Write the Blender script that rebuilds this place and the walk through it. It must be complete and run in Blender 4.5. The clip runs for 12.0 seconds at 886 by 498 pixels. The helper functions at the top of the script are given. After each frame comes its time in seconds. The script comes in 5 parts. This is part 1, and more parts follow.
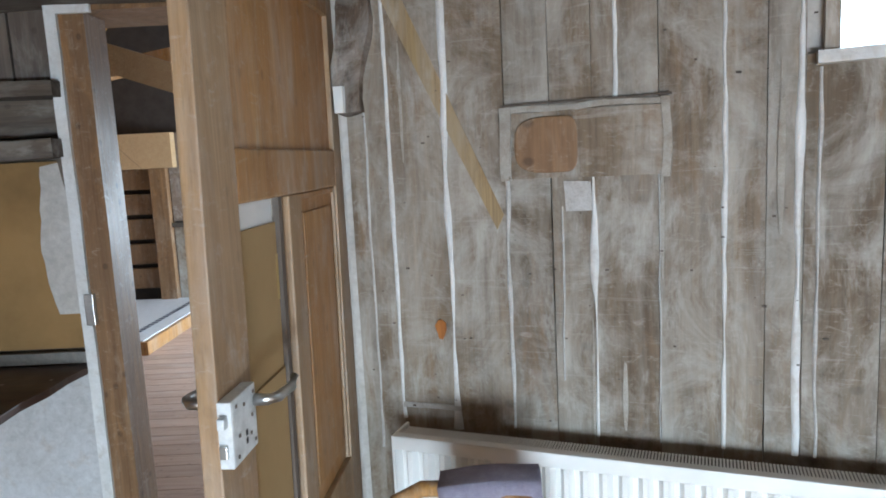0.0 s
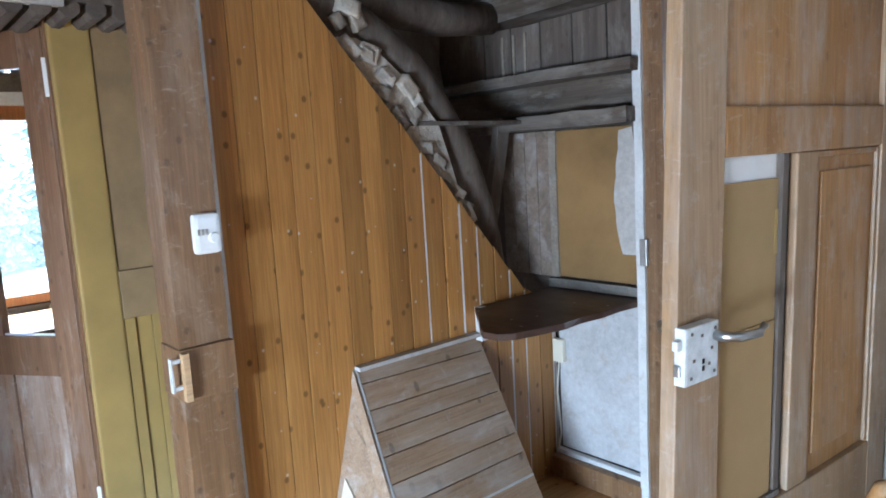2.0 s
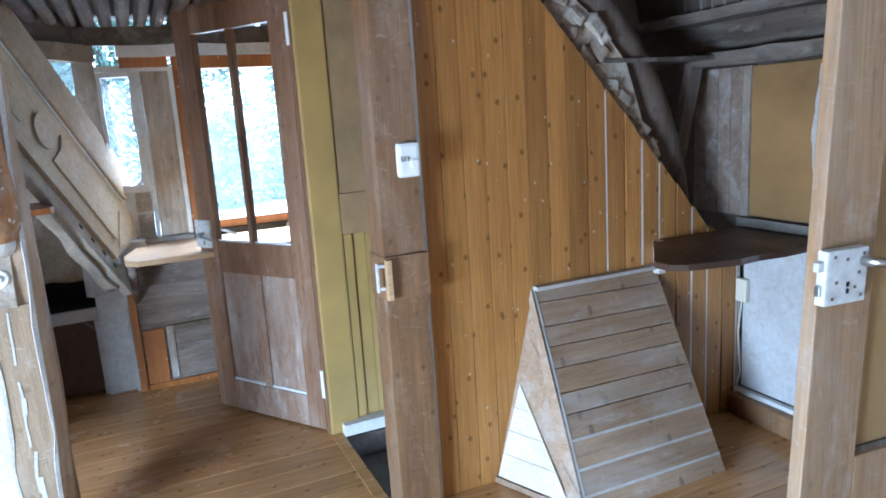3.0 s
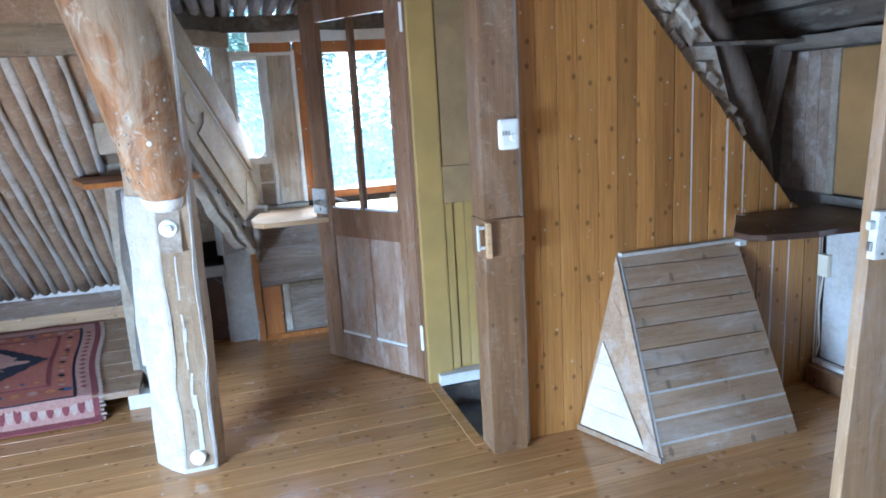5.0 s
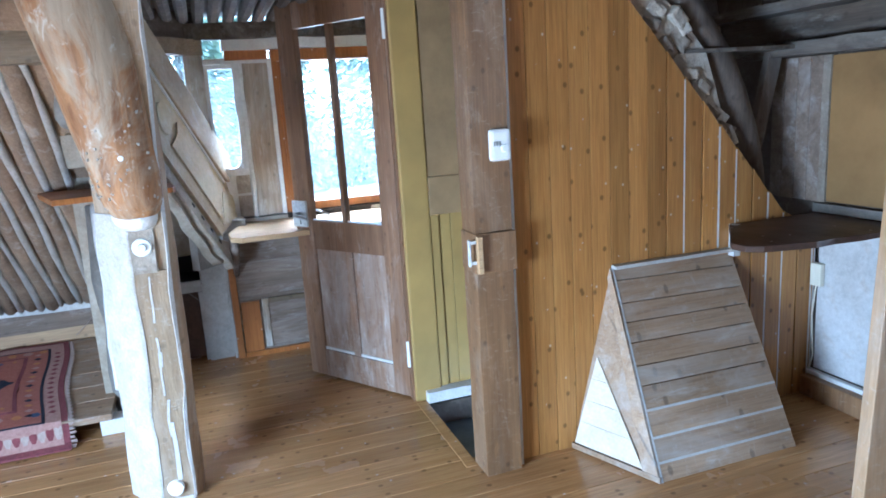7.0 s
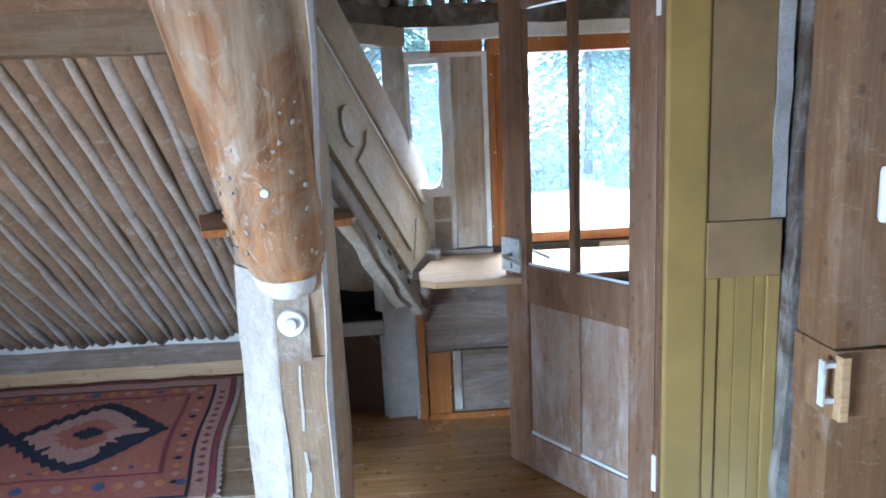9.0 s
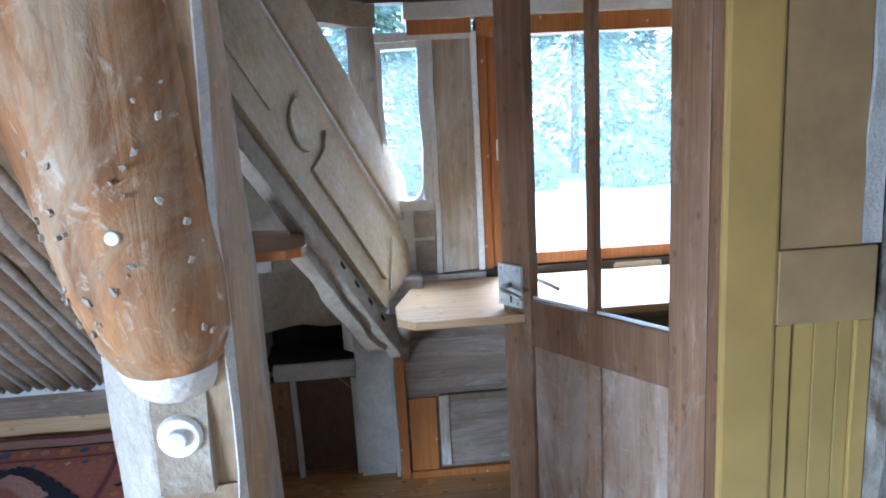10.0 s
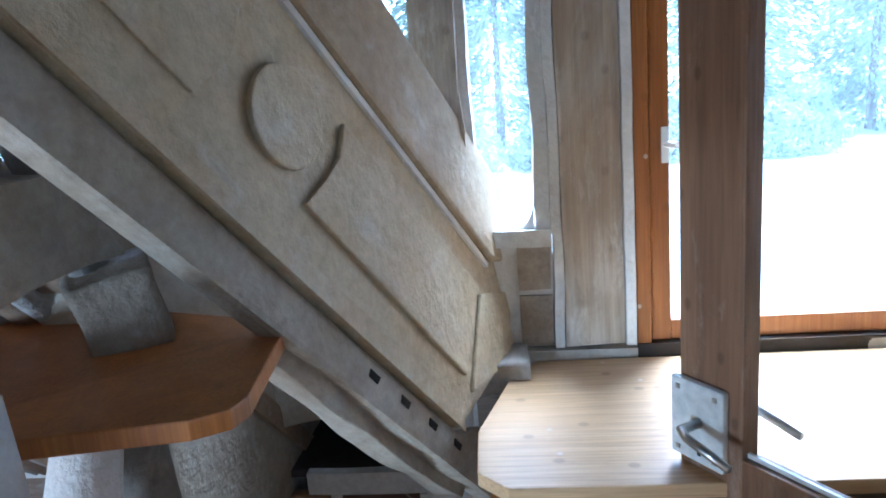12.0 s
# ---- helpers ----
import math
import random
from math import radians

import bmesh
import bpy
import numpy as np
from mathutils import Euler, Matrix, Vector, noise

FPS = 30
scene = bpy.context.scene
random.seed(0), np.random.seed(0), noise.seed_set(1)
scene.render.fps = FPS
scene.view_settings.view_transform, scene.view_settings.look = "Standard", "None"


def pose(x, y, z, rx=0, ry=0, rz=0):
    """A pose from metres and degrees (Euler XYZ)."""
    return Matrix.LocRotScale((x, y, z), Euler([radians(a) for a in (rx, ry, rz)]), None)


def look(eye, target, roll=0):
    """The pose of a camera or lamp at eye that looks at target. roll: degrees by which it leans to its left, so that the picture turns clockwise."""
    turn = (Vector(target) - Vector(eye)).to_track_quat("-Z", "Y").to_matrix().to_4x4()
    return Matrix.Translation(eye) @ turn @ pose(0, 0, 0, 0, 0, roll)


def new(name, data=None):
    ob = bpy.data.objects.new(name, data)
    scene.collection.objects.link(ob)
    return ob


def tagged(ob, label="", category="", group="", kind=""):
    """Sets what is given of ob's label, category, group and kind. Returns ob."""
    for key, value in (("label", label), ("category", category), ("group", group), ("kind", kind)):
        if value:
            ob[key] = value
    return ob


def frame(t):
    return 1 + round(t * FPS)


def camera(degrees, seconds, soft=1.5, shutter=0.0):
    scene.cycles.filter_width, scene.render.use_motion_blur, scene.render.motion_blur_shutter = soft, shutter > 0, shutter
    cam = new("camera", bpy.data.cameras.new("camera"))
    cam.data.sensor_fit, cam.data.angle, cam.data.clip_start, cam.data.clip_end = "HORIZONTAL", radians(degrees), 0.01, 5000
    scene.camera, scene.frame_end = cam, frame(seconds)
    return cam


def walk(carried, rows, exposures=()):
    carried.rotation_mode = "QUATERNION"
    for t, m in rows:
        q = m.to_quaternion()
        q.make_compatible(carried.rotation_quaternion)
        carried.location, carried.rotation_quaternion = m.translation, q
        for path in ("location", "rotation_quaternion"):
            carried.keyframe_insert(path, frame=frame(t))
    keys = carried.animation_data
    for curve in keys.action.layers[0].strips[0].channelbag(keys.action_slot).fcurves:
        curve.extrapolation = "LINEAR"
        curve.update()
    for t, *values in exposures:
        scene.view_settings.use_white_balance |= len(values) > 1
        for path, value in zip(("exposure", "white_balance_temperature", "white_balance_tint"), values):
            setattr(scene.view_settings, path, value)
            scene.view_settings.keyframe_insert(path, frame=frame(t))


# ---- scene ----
cam = camera(65.7, 12.0, soft=1.8)
PATH = [
    (0, (0.027, -0.003, 1.562), (0.009, 1.979, 1.297), -2.9),
    (0.5, (-0.048, 0.088, 1.564), (-0.479, 2.025, 1.31), -4.9),
    (1, (-0.007, 0.08, 1.572), (-0.921, 1.847, 1.364), -4.3),
    (1.5, (0.159, 0.022, 1.558), (-1.14, 1.525, 1.32), -4.2),
    (2, (0.311, -0.084, 1.528), (-1.186, 1.215, 1.264), -3.3),
    (2.5, (0.43, -0.151, 1.501), (-1.23, 0.906, 1.144), -3.0),
    (3, (0.561, -0.154, 1.499), (-1.236, 0.635, 1.11), -3.6),
    (5, (0.849, -0.323, 1.488), (-1.026, 0.231, 1.067), -3.4),
    (5.5, (0.859, -0.336, 1.493), (-1.023, 0.191, 1.069), -3.1),
    (6, (0.837, -0.354, 1.497), (-1.04, 0.196, 1.077), -3.6),
    (6.5, (0.812, -0.347, 1.501), (-1.03, 0.311, 1.083), -4.4),
    (7, (0.722, -0.338, 1.507), (-1.133, 0.285, 1.097), -3.7),
    (7.5, (0.538, -0.303, 1.521), (-1.403, 0.004, 1.149), -3.3),
    (9.5, (-0.626, -0.285, 1.542), (-2.589, -0.194, 1.168), -2.7),
    (10, (-0.925, -0.242, 1.528), (-2.884, -0.108, 1.152), -3.1),
    (10.5, (-1.24, -0.191, 1.54), (-3.205, -0.216, 1.167), -3.1),
    (11, (-1.528, -0.174, 1.533), (-3.492, -0.223, 1.159), -2.0),
    (11.5, (-1.796, -0.153, 1.532), (-3.749, -0.279, 1.117), -3.4),
    (12, (-2.031, -0.149, 1.539), (-3.97, -0.381, 1.108), -4.8),
]
walk(cam, [(t, look(eye, target, roll)) for t, eye, target, roll in PATH],
     exposures=[(0.0, 3.5, 5650, 5), (0.5, 3.42, 5850, 5), (1.0, 3.55, 5700, 6), (1.6, 3.82, 5350, 6), (2.8, 4.02, 4850, 5), (7.5, 4.02, 4650, 4), (9.5, 3.78, 4850, 4), (11.0, 3.85, 4850, 4), (12.0, 3.8, 4700, 3)])

# ---- world and light ----
world = bpy.data.worlds.new("overcast_sky")
scene.world = world
world.use_nodes = True
wn = world.node_tree.nodes
sky = wn.new("ShaderNodeTexSky")
sky.sky_type, sky.sun_disc, sky.sun_elevation, sky.sun_rotation = "NISHITA", False, radians(62), radians(270)
wn["Background"].inputs["Strength"].default_value = 0.15
world.node_tree.links.new(sky.outputs[0], wn["Background"].inputs["Color"])
sun = new("sun", bpy.data.lights.new("sun", "SUN"))
sun.data.energy, sun.data.angle, sun.data.color = 1.4, radians(35), (0.97, 0.98, 1.0)
sun.matrix_world = look((-7.4, 1.1, 14), (0, 0, 0))


def daylight_lamp(eye, target, width, height, power, colour=(0.86, 0.94, 1.0)):
    """An area lamp for sky light entering by an opening; not every opening is seen."""
    lamp = new("area_daylight", bpy.data.lights.new("area_daylight", "AREA"))
    lamp.data.shape, lamp.data.size, lamp.data.size_y = "RECTANGLE", width, height
    lamp.data.energy, lamp.data.color = power, colour
    lamp.matrix_world = look(eye, target)
    return lamp


daylight_lamp((0.2, -2.66, 0.72), (-0.05, -1.16, -1.28), 1.5, 0.9, 25.0)
daylight_lamp((1.46, 1.45, 2.0), (0.6, -0.5, 1.0), 0.5, 0.4, 0.8)
# unseen lamp added to brighten the next room; no window known there
daylight_lamp((0.36, 6.5, 1.2), (-3.0, 6.0, 0.0), 1.0, 1.2, 18)


# ---- materials ----
class Nodes:
    def __init__(self, name):
        self.mat = bpy.data.materials.new(name)
        self.mat.use_nodes = True
        self.tree = self.mat.node_tree
        self.out = self.tree.nodes["Principled BSDF"]

    def node(self, kind, **values):
        n = self.tree.nodes.new(kind)
        for key, value in values.items():
            n.inputs[key].default_value = value
        return n

    def link(self, a, b):
        self.tree.links.new(a, b)

    def ramp(self, source, stops):
        n = self.tree.nodes.new("ShaderNodeValToRGB")
        e = n.color_ramp.elements
        while len(e) < len(stops):
            e.new(0.5)
        for k, (place, colour) in enumerate(stops):
            e[k].position = place
            e[k].color = (*colour, 1) if len(colour) == 3 else (colour[0],) * 3 + (1,)
        self.link(source, n.inputs[0])
        return n.outputs[0]

    def mix(self, factor, a, b, mode="MIX"):
        n = self.tree.nodes.new("ShaderNodeMix")
        n.data_type, n.blend_type = "RGBA", mode
        for value, slot in ((factor, n.inputs[0]), (a, n.inputs[6]), (b, n.inputs[7])):
            if isinstance(value, (int, float)):
                slot.default_value = value
            elif isinstance(value, tuple):
                slot.default_value = (*value, 1)
            else:
                self.link(value, slot)
        return n.outputs[2]

    def place(self, scale, spread=6.0):
        """Object coordinates, shifted for each object, stretched by scale."""
        co = self.tree.nodes.new("ShaderNodeTexCoord")
        info = self.tree.nodes.new("ShaderNodeObjectInfo")
        shift = self.node("ShaderNodeVectorMath")
        shift.operation = "SCALE"
        shift.inputs[0].default_value = (spread, spread * 1.7, spread * 0.6)
        self.link(info.outputs["Random"], shift.inputs["Scale"])
        add = self.tree.nodes.new("ShaderNodeVectorMath")
        self.link(co.outputs["Object"], add.inputs[0])
        self.link(shift.outputs[0], add.inputs[1])
        m = self.node("ShaderNodeMapping", Scale=scale)
        self.link(add.outputs[0], m.inputs[0])
        return m.outputs[0]

    def noise(self, scale, size, detail=5.0, distortion=0.0, rough=0.6):
        n = self.node("ShaderNodeTexNoise", Scale=size, Detail=detail, Distortion=distortion, Roughness=rough)
        self.link(self.place(scale), n.inputs["Vector"])
        return n.outputs["Fac"]

    def flat_cells(self, axis, along, across, spread=6.0):
        """Distance to scattered spots on a board's face, whichever way it lies."""
        s = self.tree.nodes.new("ShaderNodeSeparateXYZ")
        self.link(self.place((1, 1, 1), spread), s.inputs[0])
        others = [k for k in range(3) if k != axis]
        add = self.tree.nodes.new("ShaderNodeMath")
        self.link(s.outputs[others[0]], add.inputs[0])
        self.link(s.outputs[others[1]], add.inputs[1])
        c = self.tree.nodes.new("ShaderNodeCombineXYZ")
        self.link(s.outputs[axis], c.inputs[0])
        self.link(add.outputs[0], c.inputs[1])
        m = self.node("ShaderNodeMapping", Scale=(along, across, 1))
        self.link(c.outputs[0], m.inputs[0])
        v = self.node("ShaderNodeTexVoronoi", Scale=1.0)
        v.voronoi_dimensions = "2D"
        self.link(m.outputs[0], v.inputs["Vector"])
        return v.outputs["Distance"]

    def bump(self, height, strength, distance=0.01):
        n = self.node("ShaderNodeBump", Strength=strength, Distance=distance)
        self.link(height, n.inputs["Height"])
        self.link(n.outputs[0], self.out.inputs["Normal"])

    def colour(self, socket, rough=0.6):
        self.link(socket, self.out.inputs["Base Color"])
        if isinstance(rough, (int, float)):
            self.out.inputs["Roughness"].default_value = rough
        else:
            self.link(rough, self.out.inputs["Roughness"])
        return self.mat


def stretch(axis, along, across):
    return tuple(along if k == axis else across for k in range(3))


def wood(name, light, dark, axis=2, wash=0.0, washed=(0.62, 0.6, 0.56), knots=0.5, rough=0.55, vary=0.25, relief=0.25, bare=None, blotch=0.0):
    """Timber with grain along an axis, knots, and limewash left in patches."""
    w = Nodes(name)
    grain = w.noise(stretch(axis, 1.3, 26), 1.0, 6.0, 0.5)
    fine = w.noise(stretch(axis, 5, 160), 1.0, 3.0)
    base = w.mix(w.ramp(grain, [(0.32, (0,)), (0.68, (1,))]), dark, light)
    base = w.mix(0.24 if wash else 0.32, base, w.ramp(fine, [(0.3, (0.1, 0.08, 0.06)), (0.7, (0.9, 0.85, 0.8))]), "OVERLAY")
    crack = w.noise(stretch(axis, 1.6, 48), 1.0, 4.0, 0.9)
    base = w.mix(w.ramp(crack, [(0.485, (0,)), (0.5, (0.2,)), (0.515, (0,))]), base, tuple(c * 0.4 for c in dark))
    cloud = w.noise((1, 1, 1), 2.6, 4.0)
    base = w.mix(w.ramp(cloud, [(0.35, (0.0,)), (0.75, (0.55,))]), base, dark)
    info = w.tree.nodes.new("ShaderNodeObjectInfo")
    tint = w.ramp(info.outputs["Random"], [(0.0, (1 - vary,)), (1.0, (1.0,))])
    base = w.mix(1.0, base, tint, "MULTIPLY")
    if knots:
        v = w.flat_cells(axis, 6.0, 7.5)
        base = w.mix(w.ramp(v, [(0.045, (knots,)), (0.085, (0,))]), base, tuple(c * 0.22 for c in dark))
    if not wash:
        v = w.flat_cells(axis, 3.7, 4.3, 14.0)
        base = w.mix(w.ramp(v, [(0.014, (0.7,)), (0.026, (0,))]), base, (0.62, 0.57, 0.5))
    if wash:
        patch = w.noise(stretch(axis, 1.0, 3.5), 1.6, 8.0, 0.6, 0.65)
        mask = w.ramp(patch, [(0.62 - 0.34 * wash, (0,)), (0.86 - 0.3 * wash, (min(1.0, 0.35 + wash * 0.6),))])
        base = w.mix(mask, base, washed)
        blot = w.noise(stretch(axis, 2.0, 6.5), 1.7, 9.0, 0.25, 0.72)
        base = w.mix(w.ramp(blot, [(0.60 - 0.12 * wash, (0,)), (0.74 - 0.1 * wash, (min(0.85, 0.25 + wash),))]), base, washed)
        if bare:
            strip = w.noise(stretch(axis, 1.1, 5.0), 2.2, 7.0, 0.9, 0.7)
            base = w.mix(w.ramp(strip, [(0.56, (0,)), (0.72, (0.75,))]), base, bare)
            scrape = w.noise(stretch(axis, 9.0, 4.0), 5.0, 8.0, 1.2, 0.75)
            base = w.mix(w.ramp(scrape, [(0.56, (0,)), (0.7, (0.5,))]), base, washed)
        if blotch:
            cloudy = w.noise((1, 1, 1), 4.2, 9.0, 0.7, 0.72)
            base = w.mix(w.ramp(cloudy, [(0.46, (0,)), (0.66, (blotch,))]), base, washed)
            sooty = w.noise((1, 1, 1.4), 3.1, 9.0, 1.0, 0.75)
            base = w.mix(w.ramp(sooty, [(0.54, (0,)), (0.72, (blotch * 0.8,))]), base, tuple(c * 0.7 for c in dark))
            saw = w.noise(stretch(axis, 55, 3.0), 1.0, 5.0, 0.6, 0.7)
            base = w.mix(w.ramp(saw, [(0.60, (0,)), (0.70, (blotch * 0.5,))]), base, washed)
        dirt = w.noise(stretch(axis, 1.2, 3.0), 3.7, 8.0, 0.8, 0.7)
        base = w.mix(w.ramp(dirt, [(0.58, (0,)), (0.78, (0.65,))]), base, tuple(c * 0.55 for c in dark))
    w.bump(w.mix(0.4, grain, fine), relief, 0.004)
    return w.colour(base, w.ramp(cloud, [(0.3, (max(0.05, rough - 0.12),)), (0.7, (min(1.0, rough + 0.12),))]))


def plaster(name, light, dark, size=3.0, rough=0.9, relief=0.5, stain=(0.35, 0.3, 0.24), amount=0.35):
    p = Nodes(name)
    cloud = p.noise((1, 1, 1), size, 8.0, 0.4, 0.65)
    base = p.mix(p.ramp(cloud, [(0.3, (0,)), (0.7, (1,))]), dark, light)
    spots = p.noise((1, 1, 1), size * 3.1, 6.0, 0.8)
    base = p.mix(p.ramp(spots, [(0.55, (0,)), (0.75, (amount,))]), base, stain)
    grit = p.noise((1, 1, 1), size * 13, 6.0, 0.3, 0.7)
    base = p.mix(0.2, base, p.ramp(grit, [(0.32, (0.16, 0.14, 0.12)), (0.68, (0.86, 0.85, 0.84))]), "OVERLAY")
    pit = p.noise((1, 1, 1), size * 5.3, 7.0, 1.4, 0.75)
    base = p.mix(p.ramp(pit, [(0.66, (0,)), (0.72, (0.4,))]), base, tuple(c * 0.5 for c in dark))
    p.bump(p.noise((1, 1, 1), size * 9, 5.0), relief, 0.008)
    return p.colour(base, rough)


def peeled(name):
    """A peeled log: pale limed skin, orange-brown bare patches, lime specks."""
    p = Nodes(name)
    grain = p.noise((26, 26, 2.0), 1.0, 6.0, 0.6)
    pale = p.mix(p.ramp(grain, [(0.3, (0,)), (0.7, (1,))]), (0.29, 0.215, 0.14), (0.44, 0.35, 0.245))
    patch = p.noise((1, 1, 0.5), 5.2, 9.0, 0.9, 0.68)
    warm = p.mix(p.ramp(grain, [(0.35, (0,)), (0.65, (1,))]), (0.18, 0.080, 0.029), (0.41, 0.21, 0.082))
    base = p.mix(p.ramp(patch, [(0.43, (0,)), (0.55, (1,))]), pale, warm)
    lime = p.noise((1, 1, 0.7), 17.0, 7.0, 1.0, 0.7)
    base = p.mix(p.ramp(lime, [(0.57, (0,)), (0.66, (0.85,))]), base, (0.52, 0.47, 0.39))
    soot = p.noise((1, 1, 0.35), 11.0, 7.0, 1.2, 0.7)
    base = p.mix(p.ramp(soot, [(0.60, (0,)), (0.72, (0.7,))]), base, (0.10, 0.055, 0.03))
    p.bump(p.mix(0.5, lime, grain), 0.8, 0.008)
    return p.colour(base, 0.7)


def paint(name, colour, rough=0.4, metal=0.0, worn=0.12, size=9.0):
    p = Nodes(name)
    cloud = p.noise((1, 1, 1), size, 6.0)
    base = p.mix(p.ramp(cloud, [(0.35, (0,)), (0.75, (1,))]), colour, tuple(c * (1 - 2.2 * worn) for c in colour))
    p.out.inputs["Metallic"].default_value = metal
    p.bump(p.noise((1, 1, 1), 60.0, 3.0), 0.08, 0.002)
    return p.colour(base, p.ramp(cloud, [(0.3, (rough,)), (0.8, (min(1.0, rough + 0.2),))]))


PINE = wood("orange_pine_boards", (0.58, 0.31, 0.09), (0.43, 0.20, 0.052), 2, 0.0, knots=0.7, rough=0.42, vary=0.38)
PINE_WASHED = wood("bleached_pine_boards", (0.43, 0.305, 0.195), (0.30, 0.195, 0.115), 1, 0.42, (0.50, 0.46, 0.42), 0.6, 0.6, 0.25, 0.4, (0.31, 0.19, 0.10))
NEWEL = wood("brown_post_wood", (0.30, 0.175, 0.083), (0.18, 0.095, 0.042), 2, 0.24, (0.44, 0.37, 0.29), 0.5, 0.5, 0.2, 0.4, (0.33, 0.17, 0.06))
REDWOOD = wood("stripped_door_wood", (0.32, 0.185, 0.10), (0.20, 0.108, 0.058), 2, 0.25, (0.48, 0.41, 0.36), 0.4, 0.5, 0.12)
REDPANEL = wood("bleached_door_panel", (0.38, 0.25, 0.165), (0.24, 0.14, 0.085), 2, 0.55, (0.55, 0.50, 0.46), 0.4, 0.5, 0.12, 0.3, (0.27, 0.165, 0.10))
DOORPINE = wood("amber_door_wood", (0.47, 0.26, 0.085), (0.31, 0.15, 0.045), 2, 0.4, (0.47, 0.42, 0.36), 0.3, 0.5, 0.15, 0.3, (0.43, 0.2, 0.05))
GREYBOARD = wood("limed_grey_boards", (0.275, 0.205, 0.132), (0.15, 0.108, 0.07), 2, 0.56, (0.45, 0.425, 0.38), 0.35, 0.75, 0.3, 1.0, (0.22, 0.135, 0.07), 0.7)
LIMEBEAM = wood("limed_beam", (0.50, 0.42, 0.32), (0.31, 0.245, 0.18), 2, 0.6, (0.64, 0.62, 0.58), 0.3, 0.75, 0.2, 0.45)
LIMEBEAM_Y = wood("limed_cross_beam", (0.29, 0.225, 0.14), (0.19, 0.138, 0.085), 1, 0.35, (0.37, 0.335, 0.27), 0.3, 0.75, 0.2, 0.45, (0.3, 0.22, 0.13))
DARKBEAM = wood("smoky_beam", (0.16, 0.125, 0.092), (0.065, 0.05, 0.038), 0, 0.42, (0.35, 0.325, 0.29), 0.3, 0.75, 0.2, 0.5)
DARKLOG = wood("dark_round_timber", (0.19, 0.15, 0.12), (0.10, 0.078, 0.062), 2, 0.35, (0.3, 0.28, 0.25), 0.3, 0.7, 0.1, 0.5)
LOG = peeled("peeled_log_wood")
FLOORWOOD = wood("varnished_floor_boards", (0.57, 0.33, 0.14), (0.41, 0.215, 0.08), 1, 0.0, knots=0.6, rough=0.2, vary=0.22, relief=0.12)
PINKFLOOR = wood("pale_pink_floor_boards", (0.64, 0.47, 0.37), (0.50, 0.34, 0.26), 0, 0.25, (0.68, 0.6, 0.55), 0.3, 0.45, 0.2)
SHELFWOOD = wood("dark_stained_shelf", (0.12, 0.062, 0.038), (0.065, 0.033, 0.021), 0, 0.0, knots=0.2, rough=0.5)
DESKWOOD = wood("pale_oiled_pine", (0.56, 0.395, 0.225), (0.49, 0.325, 0.17), 1, 0.0, knots=0.4, rough=0.4, vary=0.08)
FRAMEWOOD = wood("orange_window_frame", (0.47, 0.19, 0.045), (0.33, 0.12, 0.028), 2, 0.0, knots=0.2, rough=0.4)
OLDPANEL = wood("weathered_panelling", (0.32, 0.25, 0.19), (0.19, 0.135, 0.10), 1, 0.35, (0.5, 0.47, 0.44), 0.2, 0.7)
# ochre darkened to include the shade under the beam above
AMBERPANEL = paint("shaded_ochre_wall_panel", (0.31, 0.18, 0.062), 0.7, 0, 0.16, 3.5)
WHITE = plaster("white_limewash", (0.77, 0.77, 0.76), (0.60, 0.585, 0.56), 5.0, 0.9, 0.7, (0.42, 0.36, 0.29), 0.45)
FILLER = plaster("grey_white_filler", (0.60, 0.59, 0.58), (0.42, 0.40, 0.37), 14.0, 0.9, 0.6, (0.3, 0.26, 0.21), 0.5)
SMEAR = plaster("thin_lime_smear", (0.46, 0.44, 0.40), (0.30, 0.26, 0.21), 22.0, 0.9, 0.5)
# lime plaster with shade mixed into its colour
DIMLIME = plaster("shaded_lime_plaster", (0.25, 0.235, 0.21), (0.13, 0.115, 0.10), 4.0, 0.95, 0.7)
GREYLIME = plaster("grey_lime_plaster", (0.60, 0.58, 0.55), (0.42, 0.39, 0.35), 3.0)
RUBBLE = plaster("rubble_plaster", (0.48, 0.43, 0.36), (0.25, 0.20, 0.16), 6.0, 0.95, 0.9)
RIB = plaster("clay_ribs", (0.36, 0.265, 0.18), (0.22, 0.15, 0.098), 5.0, 0.95, 0.9, (0.5, 0.47, 0.43), 0.6)
# dark plaster; also holds painted shade in the stairwell and on the end wall
DARKPLASTER = plaster("dark_plaster_and_shade", (0.15, 0.12, 0.095), (0.07, 0.055, 0.045), 4.0)
YELLOW = paint("yellow_gloss_paint", (0.47, 0.32, 0.105), 0.38, 0, 0.12, 3.0)
OCHRE = paint("worn_ochre_paint", (0.40, 0.27, 0.13), 0.5, 0, 0.2, 4.0)
ENAMEL = paint("white_enamel", (0.84, 0.84, 0.82), 0.3, 0, 0.04)
FADEDOCHRE = wood("faded_ochre_board", (0.40, 0.29, 0.14), (0.30, 0.21, 0.11), 2, 0.6, (0.42, 0.38, 0.31), 0.0, 0.7)
TANWOOD = wood("bare_tan_timber", (0.38, 0.29, 0.185), (0.25, 0.175, 0.105), 2, 0.34, (0.48, 0.45, 0.40), 0.3, 0.75, 0.2, 0.8, (0.28, 0.22, 0.155))
BROWNWOOD = wood("brown_timber", (0.43, 0.29, 0.165), (0.27, 0.165, 0.085), 2, 0.42, (0.50, 0.44, 0.36), 0.3, 0.7, 0.1, 0.8, (0.38, 0.2, 0.08))
CREAM = paint("cream_plastic", (0.72, 0.68, 0.56), 0.4, 0, 0.04)
